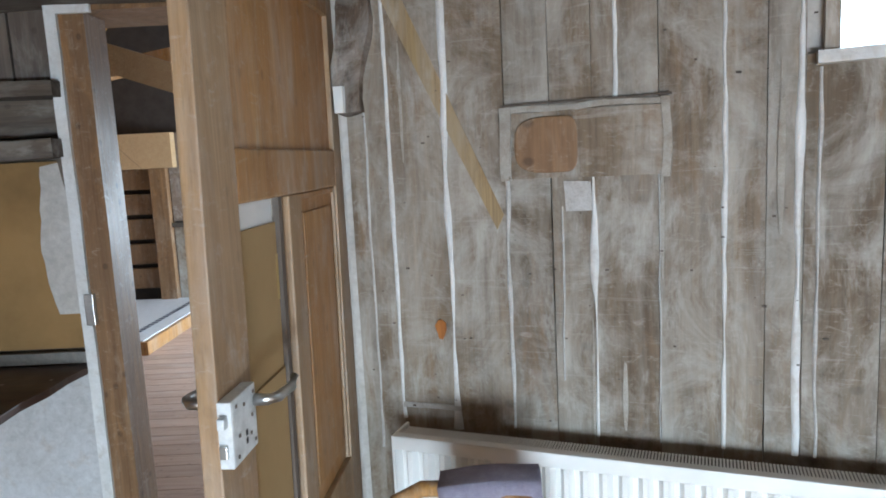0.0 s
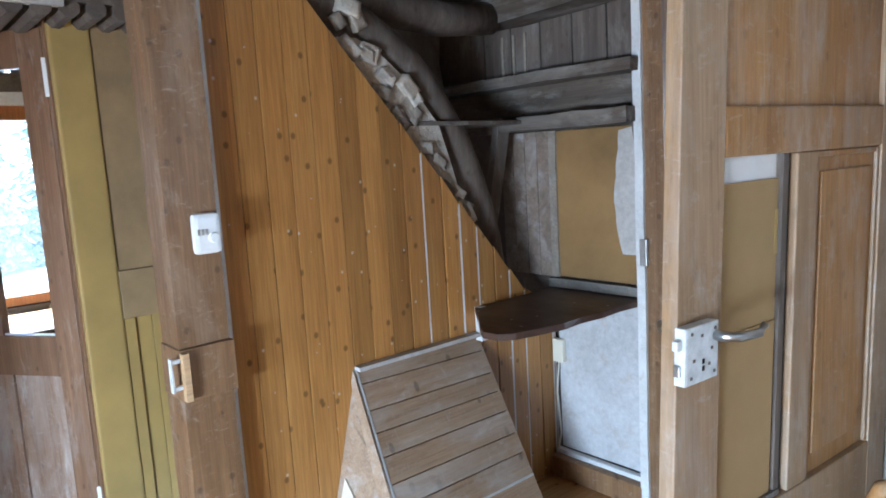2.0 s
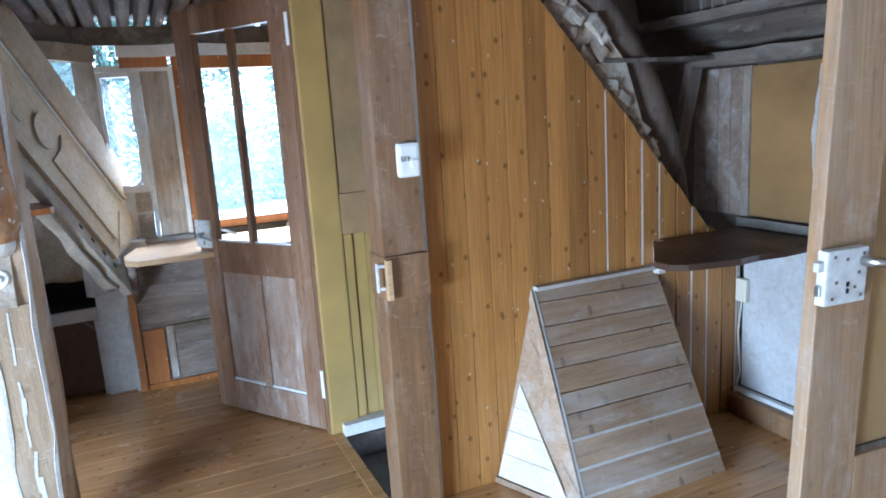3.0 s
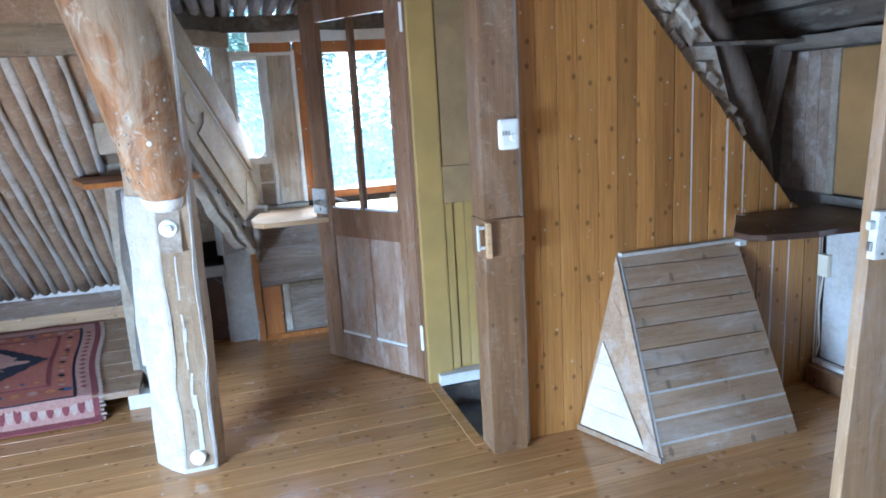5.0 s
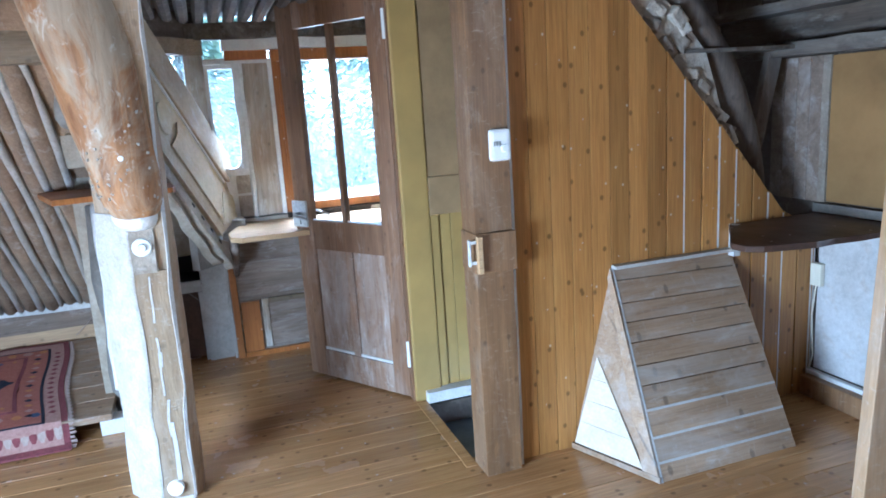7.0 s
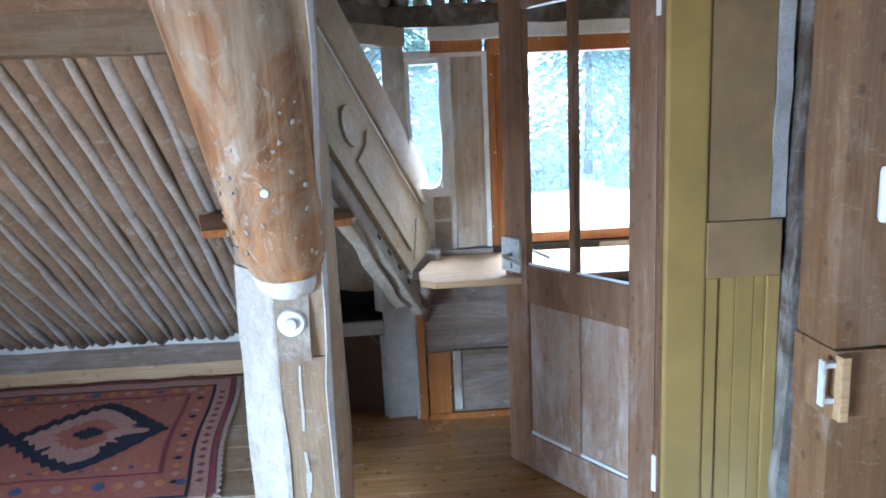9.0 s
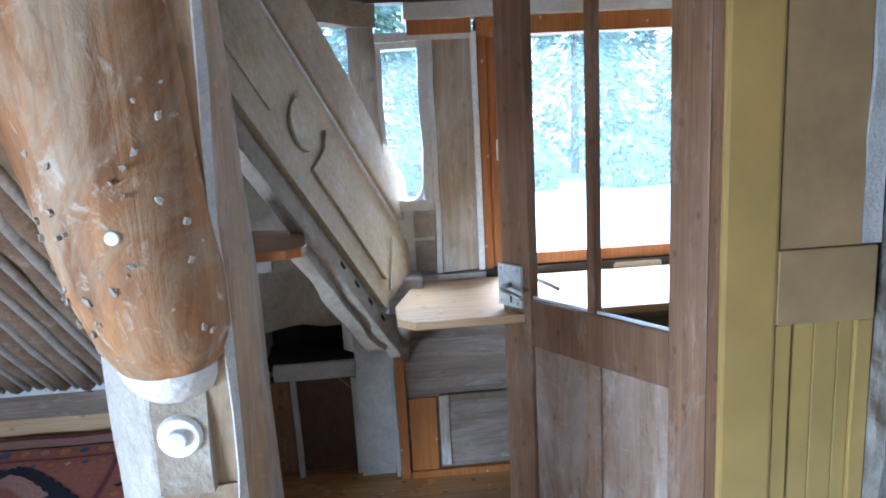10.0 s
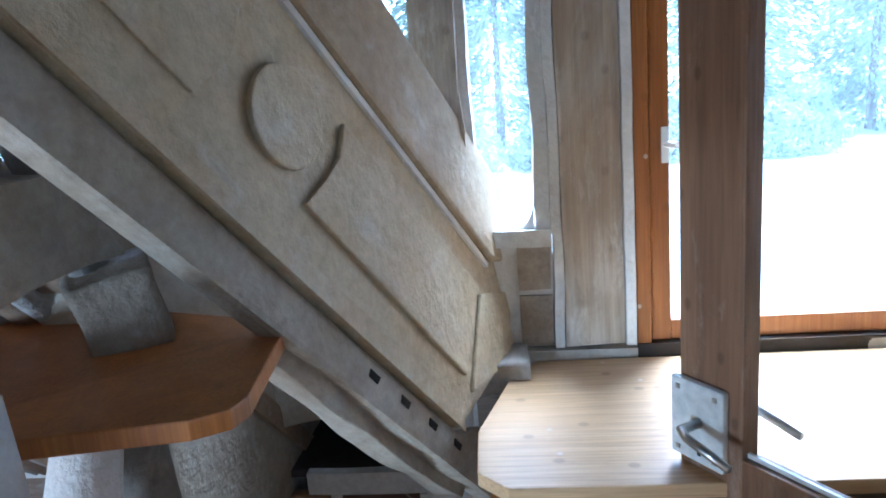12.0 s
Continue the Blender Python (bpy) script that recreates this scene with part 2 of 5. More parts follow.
CARVED = plaster("lime_coated_timber", (0.57, 0.485, 0.345), (0.42, 0.32, 0.185), 3.2, 0.8, 0.9, (0.62, 0.59, 0.53), 0.5)
CARVEDEDGE = plaster("tan_limed_moulding", (0.46, 0.375, 0.255), (0.32, 0.24, 0.145), 3.0, 0.8, 0.6, (0.56, 0.53, 0.47), 0.45)
UNDERLIME = plaster("grey_tan_lime_coat", (0.47, 0.42, 0.34), (0.28, 0.23, 0.17), 3.6, 0.9, 0.9, (0.50, 0.48, 0.44), 0.5)
RAGGED = wood("lime_streaked_old_stud", (0.17, 0.12, 0.08), (0.06, 0.042, 0.03), 2, 0.4, (0.52, 0.50, 0.46), 0.0, 0.8, 0.0, 1.0, None, 0.5)
DOORGREY = wood("bleached_door_stile", (0.40, 0.275, 0.155), (0.28, 0.175, 0.09), 2, 0.36, (0.47, 0.42, 0.37), 0.2, 0.5, 0.0, 0.3, (0.40, 0.23, 0.09))
WARMLIME = plaster("lit_side_limed_slats", (0.74, 0.67, 0.57), (0.56, 0.475, 0.36), 5.0, 0.85, 0.5, (0.50, 0.40, 0.28), 0.4)
WORNLIME = plaster("brown_lime_plaster", (0.36, 0.31, 0.25), (0.20, 0.16, 0.12), 5.0, 0.95, 0.9, (0.5, 0.48, 0.44), 0.5)
ORANGEWOOL = plaster("orange_wool", (0.60, 0.27, 0.10), (0.46, 0.18, 0.07), 60.0, 1.0, 0.8)
STEEL = paint("worn_steel", (0.55, 0.55, 0.54), 0.28, 1.0, 0.1, 30)
LOCKWHITE = paint("flaking_white_lock_paint", (0.72, 0.74, 0.74), 0.4, 0, 0.16, 40)
BLACK = paint("black_gap", (0.012, 0.011, 0.010), 0.8)
CARD = paint("brown_cardboard", (0.40, 0.27, 0.12), 0.85, 0, 0.06, 5)
GREYPAINT = paint("grey_painted_tread", (0.22, 0.25, 0.27), 0.5, 0, 0.15, 8)
TOWEL = plaster("mauve_towel_cloth", (0.42, 0.39, 0.50), (0.30, 0.28, 0.38), 40.0, 1.0, 0.9)
# near-black for hidden boards; also stands for shade in recess and stairwell
NEARBLACK = paint("near_black_boards_and_shade", (0.045, 0.034, 0.028), 0.7)
BEDCLOTH = plaster("pale_woven_rug", (0.66, 0.66, 0.66), (0.54, 0.54, 0.55), 20.0)
NAVY = plaster("navy_wool", (0.025, 0.028, 0.055), (0.014, 0.015, 0.03), 60.0, 1.0, 0.8, (0.06, 0.05, 0.07), 0.2)
RUST = plaster("rust_wool", (0.46, 0.17, 0.125), (0.32, 0.105, 0.08), 60.0, 1.0, 0.8, (0.5, 0.26, 0.15), 0.5)
ROSE = plaster("rose_wool", (0.54, 0.34, 0.29), (0.38, 0.20, 0.175), 60.0, 1.0, 0.8, (0.5, 0.36, 0.26), 0.4)
WINE = plaster("wine_wool", (0.27, 0.075, 0.085), (0.17, 0.045, 0.055), 60.0, 1.0, 0.8, (0.32, 0.13, 0.11), 0.3)
CREAMWOOL = plaster("cream_wool", (0.58, 0.47, 0.41), (0.44, 0.33, 0.29), 60.0, 1.0, 0.8)
BLUEWOOL = plaster("blue_wool", (0.09, 0.13, 0.25), (0.06, 0.08, 0.16), 60.0, 1.0, 0.8)
# both leaf colours lightened to hold the outdoor glare and haze
LEAF = paint("hazed_conifer_needles", (0.19, 0.24, 0.155), 0.6, 0, 0.12, 2.0)
PALELEAF = paint("hazed_shrub_leaves", (0.30, 0.34, 0.24), 0.6, 0, 0.12, 2.0)
BARK = plaster("bark", (0.14, 0.10, 0.075), (0.07, 0.05, 0.04), 8.0)
# ground colour lightened so the lower view whites out with glare
GROUND = plaster("glare_pale_ground", (0.55, 0.54, 0.5), (0.42, 0.42, 0.36), 0.6, 0.95, 0.2, (0.2, 0.24, 0.12), 0.4)

_glass = Nodes("window_glass")
_glass.out.inputs["Base Color"].default_value = (0.96, 0.98, 0.98, 1)
_glass.out.inputs["Transmission Weight"].default_value = 1.0
_glass.out.inputs["Roughness"].default_value = 0.0
_glass.out.inputs["IOR"].default_value = 1.05
GLASS = _glass.mat
# outer panes with a translucent share that adds glare haze over the view
_veiled = Nodes("veiled_outer_glass")
_veiled.out.inputs["Transmission Weight"].default_value = 1.0
_veiled.out.inputs["Roughness"].default_value = 0.0
_veiled.out.inputs["IOR"].default_value = 1.05
_veil = _veiled.node("ShaderNodeBsdfTranslucent", Color=(0.9, 0.97, 0.97, 1))
_coat = _veiled.tree.nodes.new("ShaderNodeMixShader")
_veiled.link(_veiled.ramp(_veiled.noise((1, 1, 1), 7.0, 5.0), [(0.3, (0.028,)), (0.7, (0.048,))]), _coat.inputs[0])
_veiled.link(_veiled.out.outputs[0], _coat.inputs[1])
_veiled.link(_veil.outputs[0], _coat.inputs[2])
_veiled.link(_coat.outputs[0], _veiled.tree.nodes["Material Output"].inputs[0])
VEILGLASS = _veiled.mat
POSTLIME = plaster("worn_post_limewash", (0.54, 0.53, 0.51), (0.37, 0.335, 0.285), 7.0, 0.9, 0.9, (0.30, 0.245, 0.18), 0.7)
PANELLIME = plaster("thin_blue_grey_limewash", (0.60, 0.60, 0.61), (0.43, 0.42, 0.41), 3.0, 0.9, 0.6, (0.40, 0.28, 0.17), 0.4)
PALERUBBLE = plaster("pale_rubble_mortar", (0.72, 0.68, 0.60), (0.46, 0.40, 0.32), 8.0, 0.95, 0.9)


# ---- mesh helpers ----
def box(bm, x0, x1, y0, y1, z0, z1, m=None):
    verts = [bm.verts.new((x, y, z)) for x in (x0, x1) for y in (y0, y1) for z in (z0, z1)]
    for f in ((0, 1, 3, 2), (4, 6, 7, 5), (0, 4, 5, 1), (2, 3, 7, 6), (0, 2, 6, 4), (1, 5, 7, 3)):
        bm.faces.new([verts[k] for k in f])
    if m is not None:
        for v in verts:
            v.co = m @ v.co
    return verts


def prism(bm, outline, push):
    """A flat outline of 3D points, pushed along a vector."""
    push = Vector(push)
    a = [bm.verts.new(p) for p in outline]
    b = [bm.verts.new(Vector(p) + push) for p in outline]
    n = len(a)
    bm.faces.new(a[::-1])
    bm.faces.new(b)
    for k in range(n):
        bm.faces.new((a[k], a[(k + 1) % n], b[(k + 1) % n], b[k]))
    return a + b


def tube(bm, path, radii, sides=14, rough=0.0, seed=0.0, flat=1.0):
    """A round timber along a path, with an uneven skin."""
    rings = []
    pts = [Vector(p) for p in path]
    for k, p in enumerate(pts):
        way = (pts[min(k + 1, len(pts) - 1)] - pts[max(k - 1, 0)]).normalized()
        side = way.cross(Vector((0.13, 0.94, 0.3))).normalized()
        up = way.cross(side).normalized()
        ring = []
        for j in range(sides):
            a = 2 * math.pi * j / sides
            r = radii[k]
            q = p + side * (r * math.cos(a)) + up * (r * flat * math.sin(a))
            r2 = 1 + rough * noise.noise(q * 5 + Vector((seed, seed, 0))) if rough else 1
            ring.append(bm.verts.new(p + (q - p) * r2))
        rings.append(ring)
    for k in range(len(rings) - 1):
        for j in range(sides):
            bm.faces.new((rings[k][j], rings[k][(j + 1) % sides], rings[k + 1][(j + 1) % sides], rings[k + 1][j]))
    bm.faces.new(rings[0][::-1])
    bm.faces.new(rings[-1])


def steps(a, b, n):
    a, b = Vector(a), Vector(b)
    return [a.lerp(b, k / n) for k in range(n + 1)]


def link_mesh(name, bm, material, bevel=0.0, smooth=False):
    bmesh.ops.recalc_face_normals(bm, faces=bm.faces[:])
    if bevel:
        edges = [e for e in bm.edges if len(e.link_faces) == 2 and e.calc_face_angle(0) > 0.6]
        bmesh.ops.bevel(bm, geom=edges, offset=bevel, segments=2, profile=0.6, affect="EDGES", clamp_overlap=True)
    me = bpy.data.meshes.new(name)
    bm.to_mesh(me)
    bm.free()
    me.materials.append(material)
    if smooth:
        for p in me.polygons:
            p.use_smooth = True
    return new(name, me)


def part(name, bm, material, parent, label="", bevel=0.0, smooth=False):
    ob = link_mesh(name, bm, material, bevel, smooth)
    ob.parent = parent
    ob.matrix_parent_inverse = parent.matrix_world.inverted() if parent.type != "EMPTY" else Matrix.Translation(-parent.location)
    if label:
        tagged(ob, label)
    return ob


def thing(name, place, label, category, group="", kind=""):
    ob = new(name)
    ob.location, ob.empty_display_size = place, 0.1
    return tagged(ob, label, category, group, kind)


def solid(name, bm, material, label="", category="", group="", kind="", bevel=0.0, smooth=False):
    return tagged(link_mesh(name, bm, material, bevel, smooth), label, category, group, kind)


def block(*size, m=None):
    bm = bmesh.new()
    box(bm, *size, m=m)
    return bm


def shape(outline, push):
    bm = bmesh.new()
    prism(bm, outline, push)
    return bm


def roundbar(a, b, r, sides=10):
    bm = bmesh.new()
    tube(bm, [a, b], [r, r], sides)
    return bm


def timber(a, b, r, n=8, rough=0.25, seed=0.0, sides=14, flat=1.0):
    bm = bmesh.new()
    tube(bm, steps(a, b, n), [r] * (n + 1), sides, rough, seed, flat)
    return bm


def rough_block(x0, x1, y0, y1, z0, z1, amount=0.012, cuts=5, seed=0.0, m=None):
    """A hewn or plastered block with wavy faces."""
    bm = bmesh.new()
    box(bm, x0, x1, y0, y1, z0, z1)
    bmesh.ops.subdivide_edges(bm, edges=bm.edges[:], cuts=cuts, use_grid_fill=True)
    for v in bm.verts:
        q = v.co * 6 + Vector((seed, seed * 2, 0))
        v.co += Vector((noise.noise(q), noise.noise(q + Vector((9, 0, 0))), noise.noise(q + Vector((0, 9, 0))))) * amount
        if m is not None:
            v.co = m @ v.co
    return bm


# ---- floor ----
XW, YE = -1.74, 2.37
floor = thing("floor", (0, 0, 0), "varnished orange-brown pine floorboards with knots and a soft sheen", "floor", kind="structure")
x = -3.95
while x < 1.95:
    y0, y1 = -2.75, 2.5
    if -2.5 < x + 0.07 < XW - 0.04:
        y1 = 0.575
    part("floorboard", block(x + 0.0015, x + 0.1385, y0, y1, -0.03, 0.0), FLOORWOOD, floor, bevel=0.002)
    x += 0.14
part("hole_edge_board", block(-2.50, XW - 0.04, 0.545, 0.6, -0.12, 0.002), FLOORWOOD, floor, bevel=0.003)
solid("subfloor", block(-4.6, 2.2, -2.9, 0.57, -0.14, -0.033), NEARBLACK, kind="structure")
solid("subfloor", block(XW - 0.05, 2.2, 0.57, 2.6, -0.14, -0.033), NEARBLACK, kind="structure")
solid("subfloor", block(-4.6, -2.51, 0.57, 2.6, -0.14, -0.033), NEARBLACK, kind="structure")

# stairwell going down behind the boarded wall
stair = thing("staircase", (-2.12, 0.62, -0.2), "steep grey-painted wooden stairs going down through the floor", "staircase")
# risers near-black: the dark of the hole is put into their colour
for k in range(6):
    part("tread", block(-2.49, XW - 0.06, 0.602 + 0.2 * k, 0.84 + 0.2 * k, -0.17 - 0.2 * k, -0.14 - 0.2 * k), GREYPAINT, stair, bevel=0.004)
    part("riser", block(-2.49, XW - 0.06, 0.602 + 0.2 * k, 0.62 + 0.2 * k, -0.34 - 0.2 * k, -0.172 - 0.2 * k), NEARBLACK, stair)
solid("wall_stairwell", block(-2.75, -2.62, 0.95, 2.5, -2.0, 2.4), OCHRE, kind="structure")
# low walls coloured dark to hold the stairwell's shade
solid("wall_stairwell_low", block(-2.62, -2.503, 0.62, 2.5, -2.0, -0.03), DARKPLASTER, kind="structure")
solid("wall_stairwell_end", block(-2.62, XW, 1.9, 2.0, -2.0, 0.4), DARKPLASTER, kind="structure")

# ---- boarded wall with a sloping top ----
wall_w = thing("wall_boarded", (XW, 1.6, 0), "orange tongue-and-groove pine wall with a diagonal top edge", "wall", kind="structure")


def top_at(y):
    return min(2.45, 2.097 - 1.138 * (y - 1.137))


y, w, k = 0.777, 0.0925, 0
while y < 2.36:
    y2 = min(y + w, 2.365)
    g = 0.0015 if y < 1.5 else (0.0028, 0.0055, 0.004)[k % 3]
    pts = [(XW, y + g, 0.0), (XW, y2 - g, 0.0), (XW, y2 - g, max(top_at(y2), 0.88)), (XW, y + g, max(top_at(y), 0.88))]
    part("board", shape(pts, (-0.02, 0, 0)), PINE, wall_w, bevel=0.002)
    if y > 1.45:
        part("joint_filler", block(XW - 0.015, XW - 0.0005 if k % 3 else XW - 0.006, y2 - g + 0.0003, y2 + g - 0.0003, 0.8 if y2 < 1.9 else 0.0, max(top_at(y2), 0.88) - 0.01), WHITE, wall_w)
    y = y2
    k += 1
random.seed(17)
bm = bmesh.new()
for k in range(60):
    y, z = 0.82 + 0.0925 * random.randrange(12) + random.uniform(-0.02, 0.02), random.uniform(0.1, 2.3)
    if z < top_at(y) - 0.05:
        r = random.uniform(0.0015, 0.0032)
        box(bm, XW - 0.001, XW + 0.0012, y - r, y + r, z - r, z + r)
tagged(part("filled_nail", bm, CREAMWOOL, wall_w, "pale filled nail holes"), kind="stuff")
part("backing", shape([(XW - 0.024, 0.62, 0), (XW - 0.024, 2.36, 0), (XW - 0.024, 2.36, 0.8), (XW - 0.024, 2.06, 1.02), (XW - 0.024, 0.84, 2.4), (XW - 0.024, 0.62, 2.4)], (-0.03, 0, 0)), NEARBLACK, wall_w)

newel = thing("newel_post", (-1.73, 0.68, 0), "reddish brown timber post with a whitewashed seam beside the stairs", "post")
part("lower_post", rough_block(-1.81, -1.675, 0.598, 0.755, 0.0, 0.86, 0.004, 6), NEWEL, newel)
part("upper_post", rough_block(-1.81, -1.668, 0.600, 0.752, 1.02, 2.45, 0.004, 6, 3.0), NEWEL, newel)
part("block", block(-1.81, -1.655, 0.592, 0.762, 0.862, 1.018), NEWEL, newel, "newer pine repair block", bevel=0.004)
part("seam", rough_block(-1.738, -1.70, 0.756, 0.776, 0.0, 2.4, 0.004, 8, 1.0), WHITE, newel, "white filler strip")
part("keeper", block(-1.654, -1.628, 0.592, 0.612, 0.868, 1.012), DESKWOOD, newel, "pale wooden latch keeper", bevel=0.003)
for z in (0.905, 0.985):
    part("catch_arm", block(-1.66, -1.645, 0.566, 0.591, z, z + 0.012), LOCKWHITE, newel, "white-painted catch arm", bevel=0.002)
part("catch", block(-1.662, -1.643, 0.560, 0.568, 0.90, 1.002), LOCKWHITE, newel, "white-painted metal catch", bevel=0.003)

stat = thing("thermostat", (-1.65, 0.705, 1.35), "white plastic room thermostat screwed to the brown post", "thermostat")
part("case", block(-1.667, -1.636, 0.665, 0.748, 1.288, 1.408), ENAMEL, stat, bevel=0.015)
bm = bmesh.new()
bmesh.ops.create_cone(bm, cap_ends=True, segments=20, radius1=0.016, radius2=0.014, depth=0.012, matrix=pose(-1.631, 0.722, 1.335, 0, 90, 0))
part("dial", bm, ENAMEL, stat, bevel=0.002, smooth=False)
for k in range(3):
    part("marking", block(-1.6365, -1.6345, 0.676 + k * 0.012, 0.683 + k * 0.012, 1.345, 1.362), STEEL, stat)

# ---- sloping box over the stairs ----
hood = thing("stair_hood", (-1.55, 1.5, 0), "wedge-shaped box of bleached pine boards leaning on the wall", "hood")
TL, TR = Vector((-1.738, 1.238, 0.785)), Vector((-1.738, 1.865, 0.768))
FL, FR = Vector((-1.335, 1.195, 0.0)), Vector((-1.337, 1.872, 0.0))
WL, WR = Vector((-1.738, 1.035, 0.0)), Vector((-1.738, 1.872, 0.0))
face_n = (TR - TL).cross(FL - TL).normalized()
if face_n.x < 0:
    face_n = -face_n
cuts = [0.0, 0.067, 0.18, 0.273, 0.371, 0.48, 0.573, 0.683, 0.806, 0.916, 1.0]
for a, b in zip(cuts, cuts[1:]):
    a2, b2 = a + 0.002, b - 0.002
    pts = [TL.lerp(FL, a2), TR.lerp(FR, a2), TR.lerp(FR, b2), TL.lerp(FL, b2)]
    part("board", shape(pts, -face_n * 0.018), PINE_WASHED, hood, bevel=0.002)
side_n = (FL - WL).cross(TL - WL).normalized()
if side_n.y > 0:
    side_n = -side_n
part("side_panel", shape([WL, FL, TL], -side_n * 0.012), PINE_WASHED, hood)
bar = (WL - FL).normalized()
part("edge_board", shape([FL + side_n * 0.001, FL + bar * 0.075 + side_n * 0.001, TL + (WL - TL) * 0.06 + side_n * 0.001, TL + side_n * 0.001], side_n * 0.014), PINE_WASHED, hood, bevel=0.002)
apex = TL.lerp(WL, 0.42) + (FL - TL) * 0.06
i0, i1 = WL + (FL - WL) * 0.03 + Vector((0, 0, 0.03)), FL + bar * 0.08 + Vector((0, 0, 0.03))
# slats coloured paler than the hood to carry light on this side
for k in range(4):
    a, b = k / 4 + 0.002, (k + 1) / 4 - 0.002
    pts = [i0.lerp(apex, a), i1.lerp(apex, a), i1.lerp(apex, b), i0.lerp(apex, b)]
    part("slat", shape([p + side_n * 0.001 for p in pts], side_n * 0.007), WARMLIME, hood, "limed slat lightened for the lit side")
part("foot_strip", shape([WL + side_n * 0.002, FL + side_n * 0.002, FL + side_n * 0.002 + Vector((0, 0, 0.025)), WL + side_n * 0.002 + Vector((0, 0, 0.025))], side_n * 0.012), PINE_WASHED, hood)
for f in (0.683, 0.806, 0.916):
    p, q = TL.lerp(FL, f) + face_n * 0.0005, TR.lerp(FR, f) + face_n * 0.0005
    d = (FL - TL).normalized() * 0.005
    part("filled_joint", shape([p - d, q - d, q + d, p + d], face_n * 0.0015), FILLER, hood, "white filled joint")
part("edge_seam", shape([TL + face_n * 0.0005, TL + face_n * 0.0005 + Vector((0, 0.008, 0)), FL + face_n * 0.0005 + Vector((0, 0.008, 0)), FL + face_n * 0.0005], face_n * 0.002), FILLER, hood, "white filled edge")
part("far_side", shape([WR, FR, TR], (0, -0.012, 0)), PINE_WASHED, hood)
part("top_seam", rough_block(-1.737, -1.70, 1.236, 1.868, 0.782, 0.797, 0.002, 5), GREYLIME, hood)

# ---- end wall with the doorway ----
wall_e = thing("wall_end", (-1.7, YE, 0), "limewashed end wall of panels and old smoky beams", "wall", kind="structure")
part("core", block(-2.75, -1.24, YE + 0.03, YE + 0.14, 0, 2.5), DARKPLASTER, wall_e)
part("lower_panel", rough_block(-1.715, -1.255, YE - 0.005, YE + 0.029, 0.13, 0.885, 0.004, 8), PANELLIME, wall_e, "whitewashed lower panel")
part("ochre_panel", block(-1.70, -1.245, YE + 0.003, YE + 0.03, 0.955, 1.615), AMBERPANEL, wall_e, "ochre board panel")
rim = [(-1.385 + 0.018 * math.sin(z * 9.0) + 0.05 * max(0.0, 1.36 - z) / 0.4 + 0.01 * noise.noise(Vector((z * 14, 2, 0))), z) for z in [1.08 + 0.037 * q for q in range(15)]]
part("grey_patch", shape([(px, YE - 0.006, z) for px, z in rim] + [(-1.245, YE - 0.006, 1.62), (-1.245, YE - 0.006, 1.08)], (0, 0.008, 0)), GREYLIME, wall_e, "grey plaster patch")
# dark sheet painting the shadow at the patch's upper right
part("soot_mark", shape([(px, YE - 0.010, z) for px, z in ((-1.30, 1.625), (-1.245, 1.625), (-1.245, 1.34), (-1.262, 1.32), (-1.27, 1.45), (-1.29, 1.56))], (0, 0.003, 0)), DARKPLASTER, wall_e, "shadow painted on the grey patch")
# frame in a darker lime that takes in the end wall's shade
part("panel_frame", rough_block(-1.74, -1.70, YE - 0.008, YE + 0.028, 0.95, 1.62, 0.004, 8), WORNLIME, wall_e)
for k in range(4):
    part("limed_board", block(-2.04 + k * 0.075, -1.968 + k * 0.075, YE + 0.0, YE + 0.03, 0.95, 1.62), OLDPANEL, wall_e, bevel=0.003)
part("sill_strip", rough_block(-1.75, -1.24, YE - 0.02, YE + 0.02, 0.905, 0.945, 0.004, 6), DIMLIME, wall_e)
for k in range(6):
    part("upper_board", block(-2.3 + k * 0.178, -2.13 + k * 0.178, YE + 0.0, YE + 0.03, 1.86, 2.12), DARKLOG, wall_e, bevel=0.003)
for k in range(3):
    part("upper_joint", rough_block(-2.0 + k * 0.07, -1.988 + k * 0.07, YE - 0.012, YE - 0.001, 1.88, 2.07, 0.003, 4), WORNLIME, wall_e)
part("back_board", block(-2.4, -1.24, YE + 0.003, YE + 0.028, 1.70, 1.84), DARKBEAM, wall_e)
solid("shelf_beam", rough_block(-2.24, -1.24, 2.23, YE + 0.03, 1.625, 1.685, 0.012, 7), DARKBEAM, "sooty limewashed beam along the end wall", "beam")
solid("shelf_beam", rough_block(-2.40, -1.22, 2.25, YE + 0.03, 1.825, 1.875, 0.012, 7, 4.0), DARKBEAM, "sooty limewashed beam along the end wall", "beam")
solid("head_beam", rough_block(-2.1, -0.2, 2.2, YE + 0.06, 2.11, 2.24, 0.014, 7, 6.0), DARKBEAM, "sooty head beam over the doorway", "beam")
solid("roof_beam", rough_block(-2.9, 0.5, 1.75, 1.95, 2.2, 2.38, 0.02, 8, 8.0), DARKBEAM, "dark smoky roof beam under the ceiling", "beam")
bs = thing("baseboard", (-1.5, 2.3, 0), "worn wooden plinth along the whitewashed panel", "baseboard", kind="structure")
part("plinth", block(-1.73, -1.245, YE - 0.075, YE - 0.008, 0.0, 0.10), NEWEL, bs, bevel=0.008)
part("plinth_seam", rough_block(-1.73, -1.25, YE - 0.035, YE - 0.006, 0.101, 0.122, 0.004, 6), WHITE, bs)

bm = bmesh.new()
